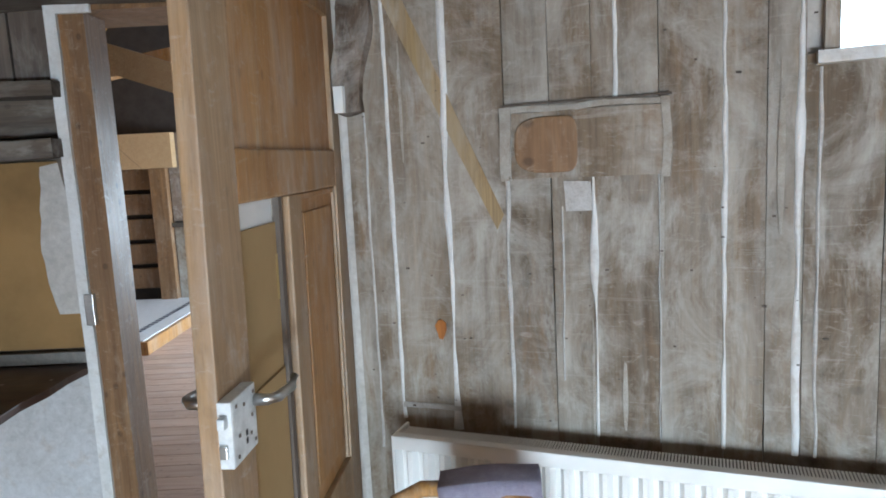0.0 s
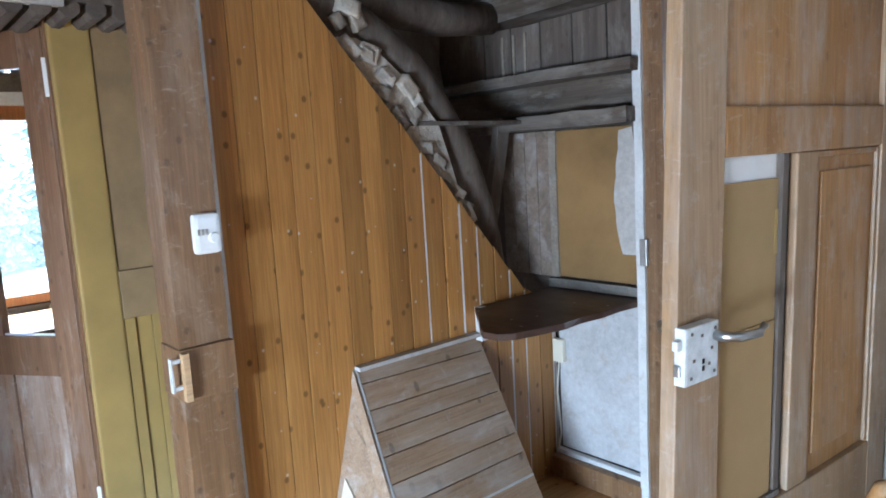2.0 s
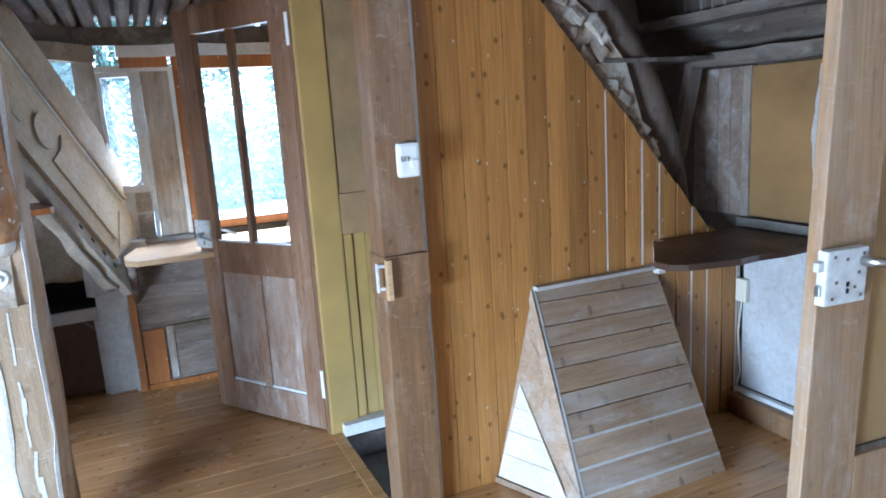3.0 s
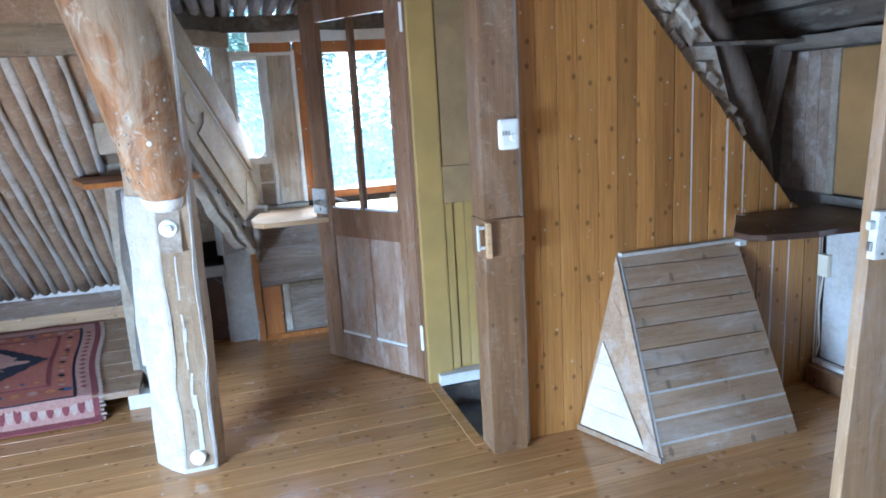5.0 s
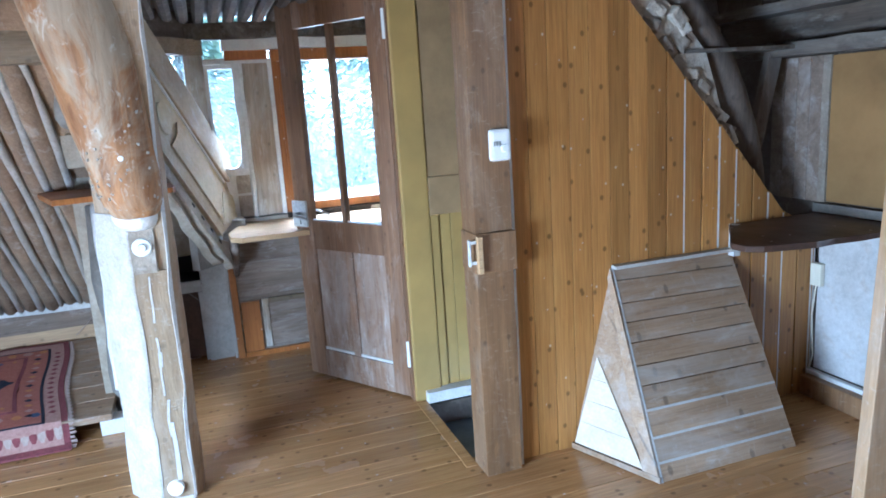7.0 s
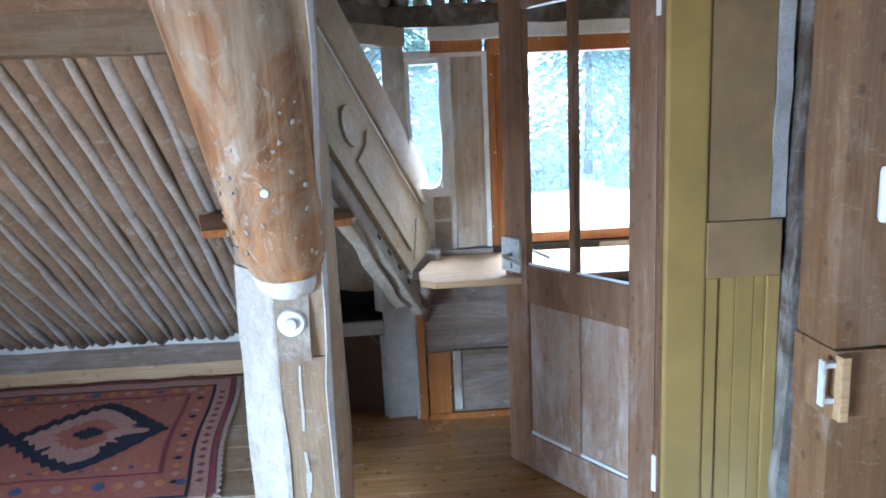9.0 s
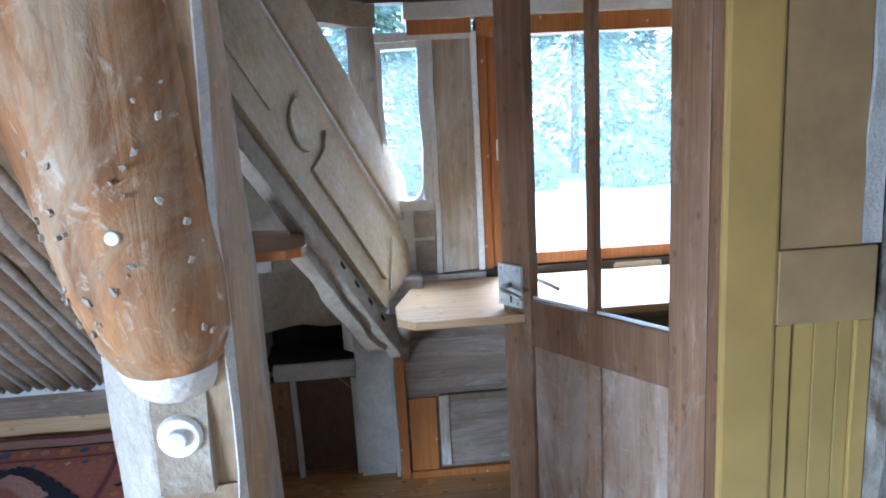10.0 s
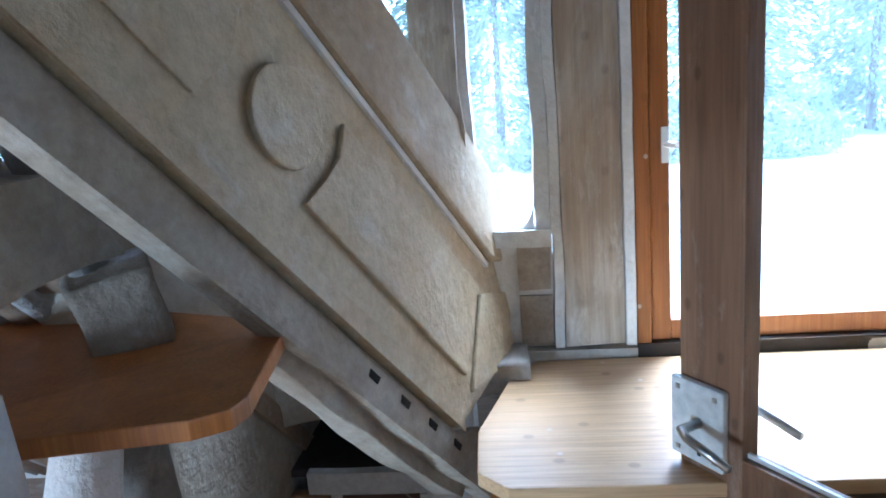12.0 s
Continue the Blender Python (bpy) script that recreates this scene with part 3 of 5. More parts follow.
tube(bm, [(-1.90, 1.10, 2.17), (-1.89, 1.25, 2.11), (-1.875, 1.40, 2.055), (-1.87, 1.528, 1.98), (-1.87, 1.63, 1.91), (-1.87, 1.715, 1.835), (-1.87, 1.81, 1.725), (-1.87, 1.89, 1.60), (-1.87, 1.955, 1.47), (-1.87, 2.02, 1.31), (-1.87, 2.07, 1.16), (-1.87, 2.12, 0.98)], [0.075, 0.078, 0.082, 0.084, 0.078, 0.074, 0.074, 0.074, 0.074, 0.072, 0.064, 0.045], 20, 0.16, 2.0)
solid("leaning_log", bm, DARKLOG, "dark grey-brown round timber leaning behind the boards", "timber", smooth=True)
bm = bmesh.new()
tube(bm, [(-2.02, 1.0, 2.24), (-1.99, 1.35, 2.20), (-1.97, 1.7, 2.14), (-1.95, 1.95, 2.11), (-1.93, 2.22, 2.13)], [0.075, 0.07, 0.075, 0.07, 0.065], 16, 0.3, 5.0)
solid("crossing_log", bm, DARKLOG, "sooty crooked log running back to the end wall", "timber", smooth=True)
solid("leaning_stud", rough_block(-0.02, 0.02, -0.035, 0.035, 0.0, 0.62, 0.006, 5, 2.0, pose(-1.93, 2.12, 1.08, -14, 0, 0)), DARKLOG, "dark brown stud leaning against the end wall", "stud")
solid("thin_shelf", block(-2.2, -1.775, 1.49, 2.28, 1.655, 1.672), DARKBEAM, "thin dark board laid across behind the wall", "board", bevel=0.003)
random.seed(4)
for k in range(24):
    y = 1.30 + 0.6 * (k + random.random()) / 24
    s = random.uniform(0.024, 0.04)
    cap = 1.936 - (y - 1.548) * 1.275 if y < 1.755 else 1.672 - (y - 1.755) * 3.2
    z = random.uniform(top_at(y) + 0.015, max(top_at(y) + 0.03, cap - 0.06))
    solid("rubble_stone", rough_block(-s * 0.5, s * 0.5, -s * 1.2, s * 1.2, -s * 0.8, s * 0.8, 0.012, 4, k, pose(-1.782 - random.uniform(0, 0.012), y, z, -35 + random.uniform(-25, 25), random.uniform(-8, 8), random.uniform(-12, 12))), PALERUBBLE if k % 3 else RUBBLE, "plastered rubble stone packed behind the boards", "stone", "rubble stones", smooth=True)
solid("rubble_mortar", shape([(-1.786, y, z) for y, z in ((1.30, 1.86), (1.60, 1.52), (1.88, 1.23), (1.875, 1.29), (1.80, 1.52), (1.75, 1.66), (1.60, 1.83), (1.47, 1.93), (1.38, 1.97), (1.30, 1.97))], (-0.03, 0, 0)), PALERUBBLE, "pale lime mortar between rubble stones", "mortar")
solid("rubble_backing", rough_block(-2.62, -2.45, 1.0, 2.38, 0.5, 2.45, 0.04, 8), RUBBLE, kind="structure")

shelf = thing("corner_shelf", (-1.5, 2.2, 0.9), "dark-stained corner shelf with a wavy pale front edge", "shelf")
front = [(-1.738, 1.85), (-1.60, 1.735), (-1.46, 1.61), (-1.42, 1.585), (-1.35, 1.59), (-1.31, 1.64), (-1.285, 1.74), (-1.262, 1.85), (-1.27, 1.95), (-1.255, 2.08), (-1.262, 2.2), (-1.25, 2.31)]
part("top", shape([(px, py, 0.875) for px, py in front + [(-1.255, 2.33), (-1.255, 2.365), (-1.738, 2.365)]], (0, 0, 0.026)), SHELFWOOD, shelf, bevel=0.004)
part("bracket", rough_block(-1.736, -1.70, 1.85, 1.885, 0.76, 0.90, 0.006, 4), WHITE, shelf, "white plaster blob")

sock = thing("wall_socket", (-1.70, 2.33, 0.6), "small cream light switch with a cable below it", "socket")
part("plate", block(-1.735, -1.675, 2.335, 2.364, 0.55, 0.66), CREAM, sock, bevel=0.006)
bm = bmesh.new()
tube(bm, [(-1.71, 2.35, 0.55), (-1.722, 2.345, 0.4), (-1.71, 2.35, 0.2), (-1.73, 2.33, 0.05)], [0.004] * 4, 6)
part("cable", bm, CREAM, sock)

# door frame
frame_d = thing("door_frame", (-0.75, 2.4, 0), "brown wooden door frame with whitewashed edges", "door frame", kind="structure")
part("jamb", rough_block(-1.215, -1.128, 2.315, 2.46, 0.0, 2.09, 0.004, 8), NEWEL, frame_d)
part("jamb", block(-0.285, -0.2, 2.12, 2.46, 0.0, 2.09), NEWEL, frame_d, bevel=0.004)
part("lintel_seam", rough_block(-1.24, -1.10, 2.300, 2.314, 2.085, 2.112, 0.005, 10), WHITE, frame_d, "white filler under the lintel")
part("lintel", rough_block(-1.215, -0.2, 2.315, 2.61, 2.094, 2.196, 0.003, 6), NEWEL, frame_d)
part("white_edge", rough_block(-1.25, -1.212, 2.30, 2.35, 0.0, 2.11, 0.006, 12), WHITE, frame_d, "white filler along the jamb")
part("hinge", block(-1.228, -1.196, 2.292, 2.312, 1.05, 1.16), STEEL, frame_d, bevel=0.003)
part("threshold", block(-1.128, -0.285, 2.3, 2.5, 0.0, 0.025), NEWEL, frame_d, bevel=0.005)

# ---- wide board door standing open ----
HX, HY = -0.297, 2.06
leaf_way = Vector((-0.386 - HX, 1.086 - HY, 0))
LW = leaf_way.length
leaf_m = Matrix.Translation((HX, HY, 0)) @ Matrix.Rotation(math.atan2(leaf_way.y, leaf_way.x), 4, "Z")
leaf_m = leaf_m @ Matrix(((1, 0, -0.05, 0.0575), (0, 1, 0, 0), (0, 0, 1, 0), (0, 0, 0, 1)))  # the old leaf hangs out of square
door_1 = thing("door_1", (HX, HY, 0.03), "wide amber pine door standing open, a cardboard panel patched in", "door")


def leaf(u0, u1, v0, v1, z0, z1):
    """A block on the leaf: u from the hinge, v towards the room, metres."""
    return block(u0, u1, v0, v1, z0, z1, m=leaf_m)


part("lock_stile", leaf(LW - 0.15, LW, -0.018, 0.018, 0.03, 2.06), DOORGREY, door_1, bevel=0.004)
part("hinge_stile", leaf(0.0, 0.108, -0.018, 0.018, 0.03, 2.06), DOORGREY, door_1, bevel=0.004)
part("top_rail", leaf(0.1085, LW - 0.1505, -0.018, 0.018, 1.97, 2.06), DOORPINE, door_1, bevel=0.004)
part("upper_panel", leaf(0.10, LW - 0.145, -0.008, 0.004, 1.597, 1.98), DOORPINE, door_1)
part("mid_rail", leaf(0.1085, LW - 0.1505, -0.018, 0.018, 1.495, 1.597), DOORPINE, door_1, bevel=0.005)
part("inner_stile", leaf(0.446, 0.535, -0.018, 0.0165, 0.70, 1.494), DOORGREY, door_1, bevel=0.005)
part("side_panel", leaf(0.1085, 0.4455, -0.014, 0.002, 0.70, 1.494), DOORPINE, door_1, "recessed pine panel")
part("raised_field", leaf(0.15, 0.405, 0.0025, 0.009, 0.75, 1.445), DOORPINE, door_1, bevel=0.006)
part("inner_moulding", leaf(0.431, 0.4455, 0.0025, 0.013, 0.701, 1.493), DOORGREY, door_1, bevel=0.004)
part("inner_moulding", leaf(0.1087, 0.123, 0.0025, 0.013, 0.701, 1.493), DOORGREY, door_1, bevel=0.004)
part("inner_moulding", leaf(0.1235, 0.4305, 0.0025, 0.012, 1.479, 1.493), DOORPINE, door_1, bevel=0.004)
part("bottom_rail", leaf(0.1085, LW - 0.1505, -0.018, 0.018, 0.03, 0.699), DOORGREY, door_1, bevel=0.004)
part("cardboard_panel", leaf(0.58, LW - 0.145, -0.010, -0.004, 0.70, 1.44), CARD, door_1, "brown cardboard sheet")
part("cardboard_flap", leaf(0.59, LW - 0.15, -0.003, 0.002, 0.715, 1.12), CARD, door_1, "lower cardboard sheet")
part("glass_rest", leaf(0.58, LW - 0.145, -0.016, -0.0105, 0.70, 1.494), ENAMEL, door_1, "white pane behind the cardboard")
part("gap", leaf(0.536, 0.556, -0.008, -0.002, 0.70, 1.494), BLACK, door_1)
part("tape", leaf(0.580, 0.592, -0.0035, -0.0025, 1.27, 1.37), YELLOW, door_1, "strip of yellow tape")
part("batten", leaf(0.5565, 0.579, -0.008, 0.006, 0.70, 1.494), DARKLOG, door_1, "dark glazing batten")
part("bottom_bead", leaf(0.56, LW - 0.151, 0.0025, 0.010, 0.70, 0.714), DARKLOG, door_1)
lock = part("lock_case", leaf(LW - 0.10, LW + 0.006, 0.019, 0.044, 1.068, 1.182), LOCKWHITE, door_1, "white-painted rim lock", bevel=0.004)
for du, dz in ((0.012, 0.012), (0.088, 0.012), (0.012, 0.098), (0.088, 0.098), (0.03, 0.03), (0.055, 0.09), (0.08, 0.045), (0.022, 0.06)):
    part("rivet", leaf(LW - 0.10 + du, LW - 0.0945 + du, 0.0445, 0.0465, 1.068 + dz, 1.0735 + dz), DARKLOG, lock, "dark screw hole")
for dz in (0.0, 0.014):
    part("keyhole", leaf(LW - 0.052, LW - 0.045, 0.0445, 0.0455, 1.09 + dz, 1.10 + dz), BLACK, lock)
part("faceplate", leaf(LW + 0.0065, LW + 0.0085, 0.0195, 0.0435, 1.069, 1.181), LOCKWHITE, lock, bevel=0.001)
part("latch_bolt", leaf(LW + 0.0095, LW + 0.026, 0.025, 0.038, 1.140, 1.160), LOCKWHITE, lock, "steel latch bolt", bevel=0.003)
part("dead_bolt", leaf(LW + 0.0095, LW + 0.016, 0.022, 0.036, 1.088, 1.11), STEEL, lock, bevel=0.002)
bm = bmesh.new()
tube(bm, [leaf_m @ Vector(p) for p in ((LW - 0.08, 0.05, 1.155), (LW - 0.08, 0.075, 1.155), (LW - 0.095, 0.088, 1.155), (LW - 0.17, 0.088, 1.148), (LW - 0.195, 0.086, 1.16))], [0.011, 0.010, 0.010, 0.009, 0.008], 10)
part("door_handle", bm, STEEL, door_1, "steel lever handle", smooth=True)
bm = bmesh.new()
tube(bm, [leaf_m @ Vector(p) for p in ((LW - 0.06, -0.02, 1.155), (LW - 0.06, -0.06, 1.155), (LW - 0.08, -0.075, 1.155), (LW - 0.16, -0.075, 1.15))], [0.011, 0.010, 0.010, 0.009], 10)
part("door_handle", bm, STEEL, door_1, "steel lever handle", smooth=True)

# ---- radiator wall, turned twenty degrees ----
W0 = Vector((-0.25, 2.007, 0))
wall_m = Matrix.Translation(W0) @ Matrix.Rotation(math.atan2(-0.357, 0.934), 4, "Z")
wall_n = thing("wall_limed", (W0.x, W0.y, 0), "limed grey plank wall with white filled joints and patches", "wall", kind="structure")


def onwall(s0, s1, d0, d1, z0, z1, rough=0.0, seed=0.0, cuts=6):
    """s along the wall, d out into the room."""
    if rough:
        return rough_block(s0, s1, -d1, -d0, z0, z1, rough, cuts, seed, wall_m)
    return block(s0, s1, -d1, -d0, z0, z1, m=wall_m)


part("core", onwall(-0.1, 1.215, -0.14, -0.031, 0, 2.5), GREYLIME, wall_n)
part("core", onwall(1.215, 2.4, -0.14, -0.031, 0, 1.75), GREYLIME, wall_n)
part("core", onwall(1.215, 2.4, -0.14, -0.031, 2.25, 2.5), GREYLIME, wall_n)
part("core", onwall(1.85, 2.4, -0.14, -0.031, 1.75, 2.25), GREYLIME, wall_n)
joints = [0.0, 0.055, 0.13, 0.30, 0.47, 0.59, 0.70, 0.86, 1.01, 1.10, 1.18, 1.34, 1.52, 1.70, 1.86, 2.1, 2.4]
for a, b in zip(joints, joints[1:]):
    top = 1.75 if a > 1.1 and a < 1.86 else 2.5
    part("plank", onwall(a + 0.001, b - 0.001, -0.03, 0.0, 0.0, top, 0.003, a * 9, 5), GREYBOARD, wall_n)
for s, lo, hi, wd in ((0.13, 0.8, 2.4, 0.012), (0.30, 0.78, 2.4, 0.018), (0.47, 0.8, 1.62, 0.009), (0.615, 0.95, 1.42, 0.004), (0.70, 0.8, 1.50, 0.013), (0.757, 1.67, 2.4, 0.010), (1.01, 0.8, 2.4, 0.011), (1.17, 0.8, 2.4, 0.016), (1.21, 0.8, 1.72, 0.008), (0.055, 0.7, 1.7, 0.005), (0.86, 0.8, 1.5, 0.003)):
    n = 26
    bm = bmesh.new()
    prev = None
    for q in range(n + 1):
        z = lo + (hi - lo) * q / n
        c = s + 0.006 * noise.noise(Vector((s * 9, z * 3.1, 0))) + 0.003 * noise.noise(Vector((s * 9, z * 11, 4)))
        h = wd * (0.52 + 0.7 * noise.noise(Vector((s * 5, z * 6, 9))))
        h = max(0.002, h)
        row = [bm.verts.new(wall_m @ Vector(p)) for p in ((c - h, 0.002, z), (c - h * 0.6, -0.006, z), (c + h * 0.6, -0.006, z), (c + h, 0.002, z))]
        if prev:
            for m in range(3):
                bm.faces.new((prev[m], prev[m + 1], row[m + 1], row[m]))
        prev = row
    part("joint_filler", bm, WHITE if wd > 0.009 else FILLER, wall_n, "uneven white joint filler", smooth=True)
random.seed(31)
bm = bmesh.new()
for k in range(70):
    s, z, r = random.uniform(0.02, 1.6), random.uniform(0.82, 1.9), random.uniform(0.0012, 0.0036)
    box(bm, s - r * random.uniform(0.8, 2.6), s + r, -0.0075, -0.004, z - r * 0.7, z + r * 0.7, m=wall_m)
tagged(part("nail_hole", bm, DARKPLASTER, wall_n, "dark nail holes and chips"), kind="stuff")
for k in range(6):
    s, z = random.uniform(0.0, 1.6), random.uniform(0.85, 1.95)
    wd, ht = random.uniform(0.003, 0.009), random.uniform(0.05, 0.2)
    bm = bmesh.new()
    pts = []
    for q in range(14):
        a = 2 * math.pi * q / 14
        f = 1 + 0.5 * noise.noise(Vector((k * 3.0, q * 0.9, 0)))
        pts.append(wall_m @ Vector((s + wd * f * math.cos(a), -0.0046, z + ht * f * math.sin(a))))
    prism(bm, pts, wall_m.to_3x3() @ Vector((0, 0.002, 0)))
    part("lime_smear", bm, SMEAR, wall_n)
part("joint_filler", onwall(0.13, 0.31, -0.004, 0.006, 0.835, 0.85, 0.004, 2.0), FILLER, wall_n)
part("patch_board", onwall(0.48, 0.87, 0.001, 0.012, 1.495, 1.665, 0.006, 3.0), GREYBOARD, wall_n, "inset repair board")
oval = [(0.585 + (0.085 if math.cos(a * math.pi / 12) < 0 else 0.08) * math.copysign(abs(math.cos(a * math.pi / 12)) ** (0.75 if math.cos(a * math.pi / 12) < 0 else 0.25), math.cos(a * math.pi / 12)), 1.58 + 0.072 * math.copysign(abs(math.sin(a * math.pi / 12)) ** 0.6, math.sin(a * math.pi / 12))) for a in range(24)]
part("patch_dark", shape([wall_m @ Vector((s, -0.022, z)) for s, z in oval], wall_m.to_3x3() @ Vector((0, 0.006, 0))), NEWEL, wall_n, "brown insert", bevel=0.003)
part("patch_crack", onwall(0.46, 0.89, 0.010, 0.0135, 1.683, 1.689, 0.006, 4.0, 12), DARKPLASTER, wall_n, "dark crack over the patch")
part("stain", shape([wall_m @ Vector((0.262 + 0.016 * math.cos(a * 0.7) * (1 + 0.3 * math.sin(a * 2.1)), -0.0055, 1.075 + 0.03 * math.sin(a * 0.7))) for a in range(9)], wall_m.to_3x3() @ Vector((0, 0.003, 0))), FRAMEWOOD, wall_n, "rusty knot stain")
part("patch_rim", onwall(0.455, 0.49, -0.002, 0.016, 1.49, 1.68, 0.018, 7.0, 10), SMEAR, wall_n)
part("patch_rim", onwall(0.865, 0.885, -0.002, 0.014, 1.49, 1.68, 0.013, 8.0, 10), SMEAR, wall_n)
part("patch_rim", onwall(0.48, 0.88, -0.002, 0.012, 1.665, 1.68, 0.013, 9.0, 10), SMEAR, wall_n)
part("filler_square", onwall(0.622, 0.690, 0.001, 0.008, 1.41, 1.485, 0.009, 1.0, 10), FILLER, wall_n)
part("diagonal_brace", shape([wall_m @ Vector(p) for p in ((0.13, -0.0035, 2.0), (0.19, -0.0035, 2.0), (0.46, -0.0035, 1.40), (0.44, -0.0035, 1.36))], wall_m.to_3x3() @ Vector((0, 0.003, 0))), FADEDOCHRE, wall_n, "ochre diagonal board")
part("gnarled_post", onwall(-0.012, 0.085, -0.01, 0.035, 1.70, 2.48, 0.040, 4.0, 18), RAGGED, wall_n, "gnarled dark post end with lime left in its hollows", smooth=True)
bm = bmesh.new()
tube(bm, [wall_m @ Vector((0.03 + 0.09 * (q / 26) ** 1.3 + 0.006 * math.sin(q * 0.9), -0.014, 1.70 + 0.028 * q)) for q in range(27)], [0.008 + 0.003 * math.sin(q * 1.1) for q in range(27)], 10, 0.6, 4.0)
part("gnarled_rim", bm, WHITE, wall_n, "white lime rim round the gnarled post", smooth=True)
part("hinge", onwall(-0.01, 0.018, 0.03, 0.05, 1.70, 1.775, 0.004, 2.2, 3), ENAMEL, wall_n, "white-painted hinge")
window_3 = thing("window_3", wall_m @ Vector((1.5, 0, 1.75)), "small bright window set high in the limed wall", "window", kind="structure")
part("window_frame", onwall(1.215, 1.245, -0.10, 0.004, 1.755, 2.25), LIMEBEAM, window_3)
part("window_frame", onwall(1.82, 1.85, -0.10, 0.004, 1.755, 2.25), LIMEBEAM, window_3)
part("window_sill", onwall(1.2, 1.86, -0.12, 0.03, 1.725, 1.753, 0.004), WHITE, window_3)
gl = part("pane", onwall(1.245, 1.82, -0.07, -0.066, 1.755, 2.25), GLASS, window_3)
gl.visible_shadow = False

rad = thing("radiator", wall_m @ Vector((0.95, -0.1, 0.2)), "white panel radiator with a slotted top grille", "radiator")
bm = bmesh.new()
n = 132
prof = []
for k in range(n + 1):
    s = 0.165 + (1.75 - 0.165) * k / n
    ph = k % 4
    d = 0.15 if ph in (0, 3) else 0.130
    prof.append((s, d))
lo = [bm.verts.new(wall_m @ Vector((s, -d, 0.22))) for s, d in prof]
hi = [bm.verts.new(wall_m @ Vector((s, -d, 0.765))) for s, d in prof]
for k in range(n):
    bm.faces.new((lo[k], lo[k + 1], hi[k + 1], hi[k]))
part("front_panel", bm, ENAMEL, rad, "fluted white front")
part("top_band", onwall(0.16, 1.755, 0.12, 0.152, 0.766, 0.806), ENAMEL, rad, bevel=0.004)
part("side_cover", onwall(0.155, 0.164, 0.045, 0.152, 0.21, 0.806), ENAMEL, rad, bevel=0.002)
part("side_cover", onwall(1.752, 1.761, 0.045, 0.152, 0.21, 0.806), ENAMEL, rad, bevel=0.002)
part("back_panel", onwall(0.165, 1.75, 0.045, 0.055, 0.22, 0.79), ENAMEL, rad)
part("bottom_band", onwall(0.165, 1.75, 0.12, 0.15, 0.2, 0.219), ENAMEL, rad)
grille = part("grille", onwall(0.165, 1.75, 0.056, 0.119, 0.79, 0.794), BLACK, rad, "dark slotted grille")
bm = bmesh.new()
for k in range(200):
    s = 0.17 + k * 0.0079
    box(bm, s, s + 0.0048, -0.117, -0.058, 0.7945, 0.7985, m=wall_m)
tagged(part("grille_bar", bm, ENAMEL, grille), kind="stuff")

# chair with a towel in front of the radiator
chair = thing("chair", (0.03, 1.42, 0), "round-backed wooden chair before the radiator", "chair")
bm = bmesh.new()
tube(bm, [(-0.17, 1.50, 0.42), (-0.155, 1.47, 0.72), (-0.12, 1.45, 0.80), (-0.06, 1.44, 0.833), (0.05, 1.42, 0.84), (0.17, 1.38, 0.82), (0.22, 1.36, 0.74), (0.235, 1.34, 0.42)], [0.018] * 8, 10)
part("backrest", bm, DOORPINE, chair, smooth=True)
part("seat", rough_block(-0.19, 0.24, 0.98, 1.42, 0.42, 0.455, 0.004, 4), DOORPINE, chair)
for px, py in ((-0.15, 1.03), (0.2, 1.0), (-0.16, 1.45), (0.22, 1.35)):
    part("leg", roundbar((px, py, 0.0), (px, py, 0.42), 0.018), DOORPINE, chair)
bm = rough_block(-0.02, 0.20, 1.375, 1.465, 0.50, 0.865, 0.016, 8)
solid("towel", bm, TOWEL, "mauve-grey towel hung over the chair back", "towel", smooth=True)

# ---- glazed door of the bay ----
GH = Vector((-2.570, 0.552, 0))
g_way = Vector((-3.203, 0.128, 0)) - GH
GW = g_way.length
g_m = Matrix.Translation(GH) @ Matrix.Rotation(math.atan2(g_way.y, g_way.x), 4, "Z")
door_2 = thing("door_2", (GH.x, GH.y, 0.012), "half-glazed reddish brown door standing open, lower panels bleached", "door")


def gleaf(u0, u1, v0, v1, z0, z1):
    return block(u0, u1, v0, v1, z0, z1, m=g_m)


part("hinge_stile", gleaf(0.0, 0.112, -0.02, 0.02, 0.012, 2.08), REDWOOD, door_2, bevel=0.004)
part("lock_stile", gleaf(GW - 0.13, GW, -0.02, 0.02, 0.012, 2.08), REDWOOD, door_2, bevel=0.004)
part("top_rail", gleaf(0.1125, GW - 0.1305, -0.02, 0.02, 1.945, 2.08), REDWOOD, door_2, bevel=0.003)
part("mid_rail", gleaf(0.1125, GW - 0.1305, -0.02, 0.02, 0.765, 0.925), REDWOOD, door_2, bevel=0.003)
part("bottom_rail", gleaf(0.1125, GW - 0.1305, -0.02, 0.02, 0.012, 0.17), REDPANEL, door_2, bevel=0.003)
part("glazing_bar", gleaf(0.366, 0.394, -0.018, 0.018, 0.9255, 1.9445), REDWOOD, door_2, bevel=0.003)
part("centre_bar", gleaf(0.35, 0.40, -0.019, 0.015, 0.1705, 0.7645), REDPANEL, door_2, bevel=0.003)
for u0, u1 in ((0.1128, 0.3495), (0.4005, GW - 0.1308)):
    part("lower_panel", gleaf(u0, u1, -0.01, 0.004, 0.1705, 0.7645), REDPANEL, door_2, "bleached wood panel")
    part("panel_moulding", gleaf(u0, u1, 0.0045, 0.012, 0.1715, 0.186), WHITE, door_2, "white-limed moulding")
